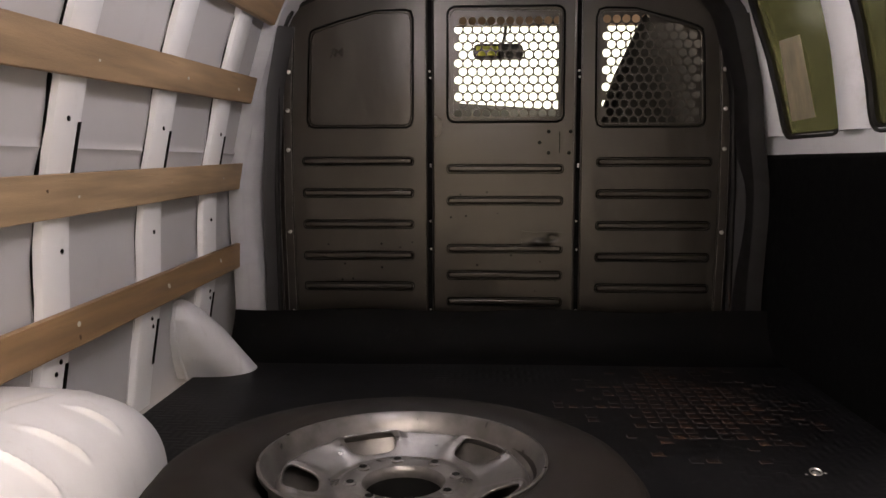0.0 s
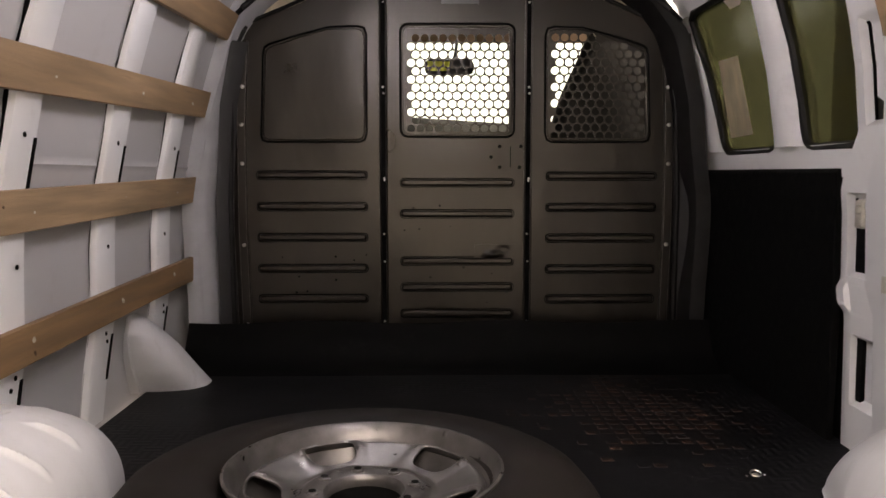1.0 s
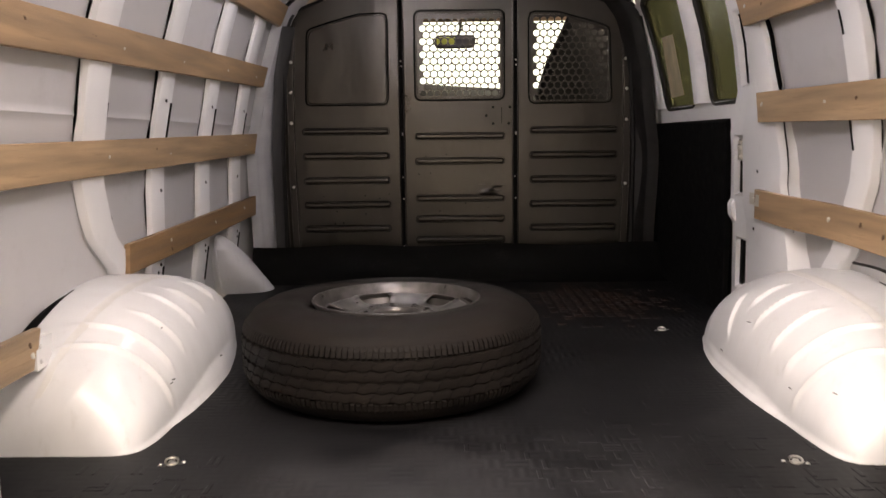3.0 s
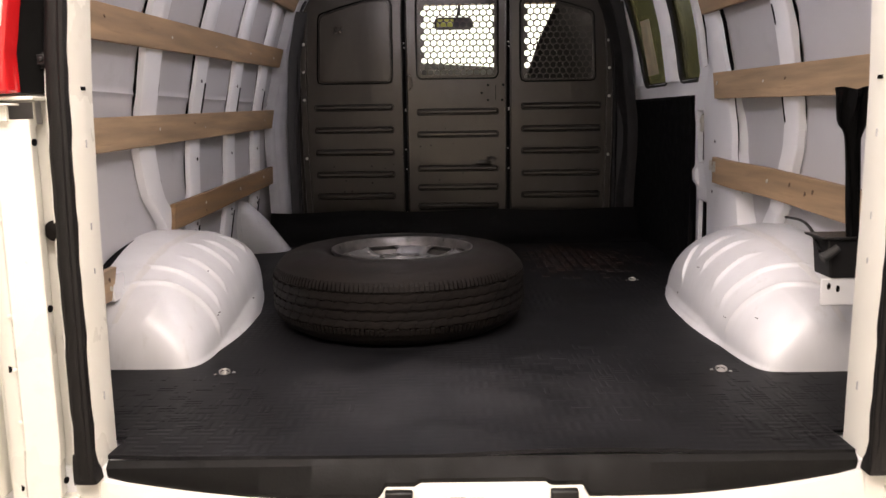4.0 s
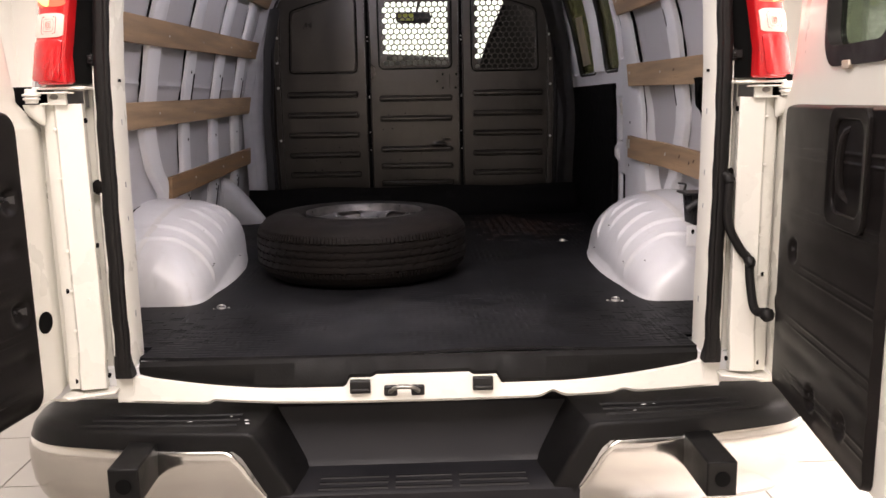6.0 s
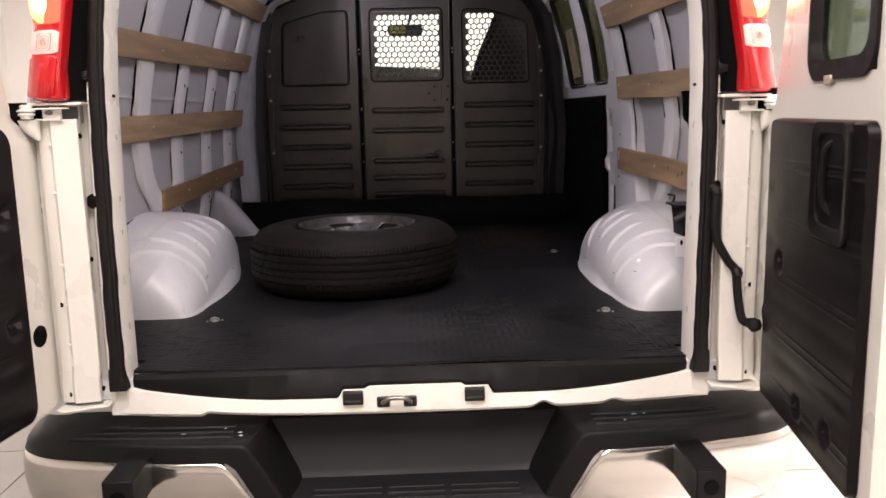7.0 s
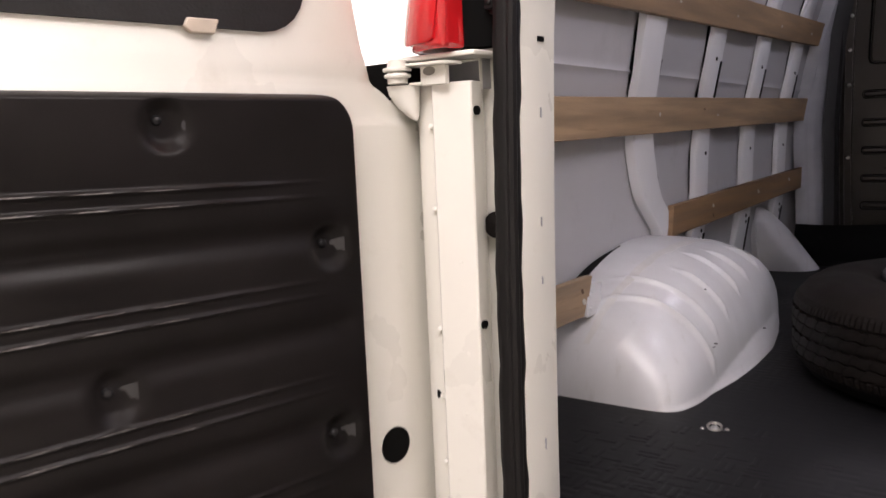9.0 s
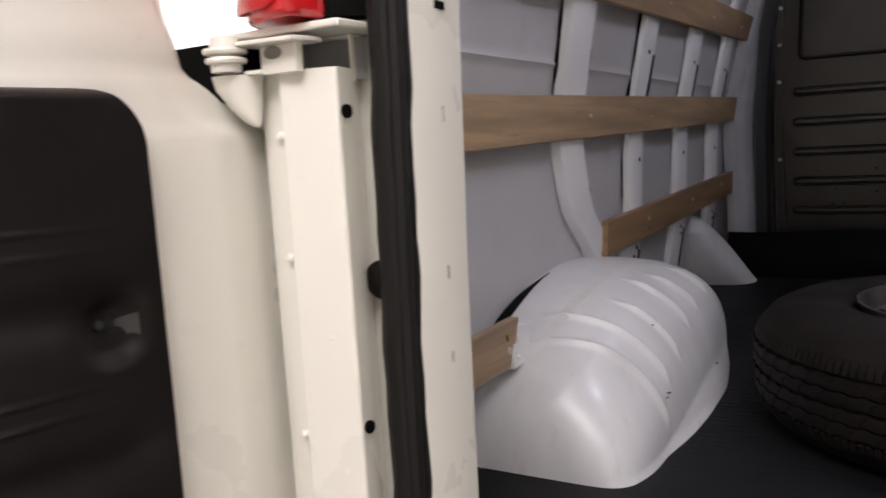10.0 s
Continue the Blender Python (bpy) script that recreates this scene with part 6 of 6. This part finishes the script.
# ---- spare wheel ----
spare = thing("spare_wheel", "worn spare wheel lying flat on the black mat", "wheel", at=(-0.213, 1.415, 0.0))
R0, WID = 0.392, 0.243
bm = bmesh.new()
side = [(0.222, 0.018), (0.235, 0.006), (0.262, 0.002), (0.300, 0.004), (0.335, 0.012), (0.362, 0.026), (0.377, 0.044)]
prof = side + [(0.382, 0.055), (R0 - 0.008, 0.072), (R0 - 0.005, 0.1), (R0 - 0.005, WID - 0.1), (R0 - 0.008, WID - 0.072), (0.382, WID - 0.055)] + [(r, WID - z) for r, z in side[::-1]] + [(0.212, WID - 0.03), (0.205, WID / 2), (0.212, 0.03)]
lathe(bm, prof, 96, None, True)
tyre = part("tyre", bm, RUBBER, spare, "worn black tyre")
# tread: zigzag ribs and shoulder blocks proud of the carcass
for k, z in enumerate((0.085, 0.108, 0.135, 0.158)):
    bm = bmesh.new()
    n = 240
    zz = [0.0016 * (1 if i % 4 < 2 else -1) for i in range(n)]
    inner = [(R0 - 0.008, -0.0102), (R0 + 0.0008, -0.0098), (R0 + 0.0014, 0), (R0 + 0.0008, 0.0098), (R0 - 0.008, 0.0102)]
    rings = [[(r * math.cos(2 * math.pi * i / n), r * math.sin(2 * math.pi * i / n), z + dz + zz[i]) for r, dz in inner] for i in range(n)]
    loft(bm, rings + [rings[0]], caps=False)
    part("tread_rib", bm, RUBBER, tyre, smooth=False)
N = 176
pr = [(0.3745, 0.0425), (0.3797, 0.0468), (0.3860, 0.0540), (0.3905, 0.068), (R0 - 0.006, 0.0725)]
half = 0.34 * 2 * math.pi / N


def shoulder(bm, a, top):
    vs = [[bm.verts.new((r * math.cos(q), r * math.sin(q), WID - z if top else z)) for r, z in pr] for q in (a - half, a + half)]
    for q in range(len(pr) - 1):
        bm.faces.new((vs[0][q], vs[0][q + 1], vs[1][q + 1], vs[1][q]))
    bm.faces.new(vs[0])
    bm.faces.new(vs[1][::-1])


bm = bmesh.new()
for i in range(N):
    shoulder(bm, 2 * math.pi * i / N, False)
tagged(part("lower_shoulder", bm, RUBBER, tyre, smooth=False), kind="stuff")
bm = bmesh.new()
shoulder(bm, 0, True)
block = part("shoulder_block", bm, RUBBER, tyre, smooth=False)
for i in range(1, N):
    o = block.copy()
    scene.collection.objects.link(o)
    o.rotation_euler = (0, 0, 2 * math.pi * i / N)
# slanted sipes cut across the upper ribs
for k, z in enumerate((0.085, 0.108, 0.135, 0.158)):
    bm = bmesh.new()
    tube(bm, [((R0 + 0.0010) * math.cos(a), (R0 + 0.0010) * math.sin(a), z + dz) for a, dz in ((-0.020, -0.0095), (-0.008, -0.004), (-0.010, 0.001), (0.008, 0.004), (0.014, 0.0095))], lambda q: 0.0010 + 0.0008 * q * (1 - q), 5)
    cut_mark = part("sipe", bm, GAP, tyre, smooth=False)
    for i in range(1, 54):
        o = cut_mark.copy()
        scene.collection.objects.link(o)
        o.rotation_euler = (0, 0, 2 * math.pi * (i + 0.37 * k) / 54)
# steel rim: dished disc with eight hand holes
bm = bmesh.new()
prof = [(0.205, 0.10), (0.206, WID - 0.045), (0.212, WID - 0.030), (0.222, WID - 0.016), (0.2225, WID - 0.010), (0.218, WID - 0.009), (0.211, WID - 0.015), (0.205, WID - 0.030), (0.199, WID - 0.041), (0.194, WID - 0.046), (0.190, WID - 0.066), (0.174, WID - 0.082), (0.168, WID - 0.10), (0.168, WID - 0.16)]
lathe(bm, prof, 72)
rim = part("rim", bm, RIM, spare, "scuffed grey steel rim")
rim.location = (0.002, -0.0112, 0.005)
bm = bmesh.new()
nu, nv = 60, 480


def window(r, t):
    """Signed measure of the hand holes: below 1 inside one."""
    ph = ((t * 5 / (2 * math.pi)) % 1 - 0.5) * 2 * math.pi / 5
    rad, lat = r * math.cos(ph) - 0.166, r * math.sin(ph)
    return ((rad / 0.018) ** 4 if rad > 0 else (rad / 0.040) ** 2) + (lat / 0.047) ** 4


def dish(r, t):
    z = lerp([(0.061, -0.058), (0.065, -0.052), (0.088, -0.049), (0.096, -0.050), (0.107, -0.056), (0.118, -0.057), (0.135, -0.052), (0.160, -0.043), (0.182, -0.036), (0.188, -0.037), (0.195, -0.045)], r)
    k = window(r, t)
    z += 0.0042 * math.exp(-((k ** 0.35 - 1.2) / 0.28) ** 2) * (1 if r > 0.166 else 0.35)
    return WID + z


rs = np.linspace(0.061, 0.1950, nu + 1)
cut = [[window((rs[i] + rs[i + 1]) / 2, 2 * math.pi * (k + 0.5) / nv) < 0.8 for k in range(nv)] for i in range(nu)]
grid = []
for i, r in enumerate(rs):
    row = []
    for k in range(nv):
        t, rr = 2 * math.pi * k / nv, r
        round_about = {cut[a][b % nv] for a in (i - 1, i) if 0 <= a < nu for b in (k - 1, k)}
        if len(round_about) == 2:
            # slide the hole's edge onto a smooth outline
            for step in range(3):
                w0 = window(rr, t)
                gr, gt = (window(rr + 1e-5, t) - w0) / 1e-5, (window(rr, t + 1e-5) - w0) / 1e-5 / rr
                g2 = gr * gr + gt * gt
                if g2 > 1:
                    f = max(-0.002, min(0.002, (0.8 - w0) / g2 * math.sqrt(g2))) / math.sqrt(g2)
                    rr, t = rr + gr * f, t + gt * f / rr
        row.append(bm.verts.new((rr * math.cos(t), rr * math.sin(t), dish(rr, t))))
    grid.append(row)
for i in range(nu):
    for k in range(nv):
        if not cut[i][k]:
            q = (k + 1) % nv
            bm.faces.new((grid[i][k], grid[i][q], grid[i + 1][q], grid[i + 1][k]))
for v in [v for v in bm.verts if not v.link_faces]:
    bm.verts.remove(v)
ds = part("disc", bm, RIM, rim, "dished steel disc with hand holes")
sol = ds.modifiers.new("thick", "SOLIDIFY")
sol.thickness, sol.offset = 0.004, -1
bm = bmesh.new()
lathe(bm, [(0.0600, WID - 0.070), (0.0602, WID - 0.059), (0.0625, WID - 0.0555)], 40)
part("hub_bore", bm, RIM, rim)
# black lining and black disc added for the shade inside the wheel
bm = bmesh.new()
lathe(bm, [(0.0602, WID - 0.068), (0.0602, 0.03), (0.001, 0.03)], 40)
part("bore_shade", bm, GAP, rim, "black lining for the shade in the hub bore")
bm = bmesh.new()
disc(bm, Matrix.Translation((0, 0, 0.01)), 0.2, 0.004, 40)
part("hollow", bm, GAP, rim, smooth=False)
for k in range(8):
    a = 2 * math.pi * (k + 0.5) / 8
    bm = bmesh.new()
    disc(bm, Matrix.Translation((0.0826 * math.cos(a), 0.0826 * math.sin(a), WID - 0.0525)), 0.011, 0.006, 12, 0.3)
    part("stud_seat", bm, RIM, rim)
    bm = bmesh.new()
    disc(bm, Matrix.Translation((0.0826 * math.cos(a), 0.0826 * math.sin(a), WID - 0.0464)), 0.0065, 0.001, 10)
    part("stud_hole", bm, GAP, rim, smooth=False)
spare.rotation_euler = (0, 0, radians(80))

# ---- floor tiles, last ----
T = 0.45
bm = bmesh.new()
box(bm, -T / 2 + 0.003, T / 2 - 0.003, -T / 2 + 0.003, T / 2 - 0.003, -0.006, 0.0)
tile0 = part("tile", bm, TILE, bpy.data.objects["floor"], smooth=False)
tile0.location = (-1.3, 0.0, GZ)
for i in range(-2, 11):
    for j in range(-6, 8):
        x, y = -1.3 - T * i, T * j
        if (i, j) == (0, 0) or x < -4.9:
            continue
        o = tile0.copy()
        scene.collection.objects.link(o)
        o.location = (x, y, GZ + random.uniform(-0.0006, 0.0006))
bm = bmesh.new()
for i in range(3, 14):
    for j in range(-11, 20):
        x, y = -1.3 + T * i, T * j
        if x < 4.8 and -4.8 < y < 8.8:
            box(bm, x - T / 2 + 0.003, x + T / 2 - 0.003, y - T / 2 + 0.003, y + T / 2 - 0.003, GZ - 0.006, GZ)
for i in range(-2, 8):
    for j in list(range(-10, -6)) + list(range(8, 19)):
        x, y = -1.3 - T * i, T * j
        box(bm, x - T / 2 + 0.003, x + T / 2 - 0.003, y - T / 2 + 0.003, y + T / 2 - 0.003, GZ - 0.006, GZ)
tagged(part("tile_field", bm, TILE, bpy.data.objects["floor"], smooth=False), kind="stuff")
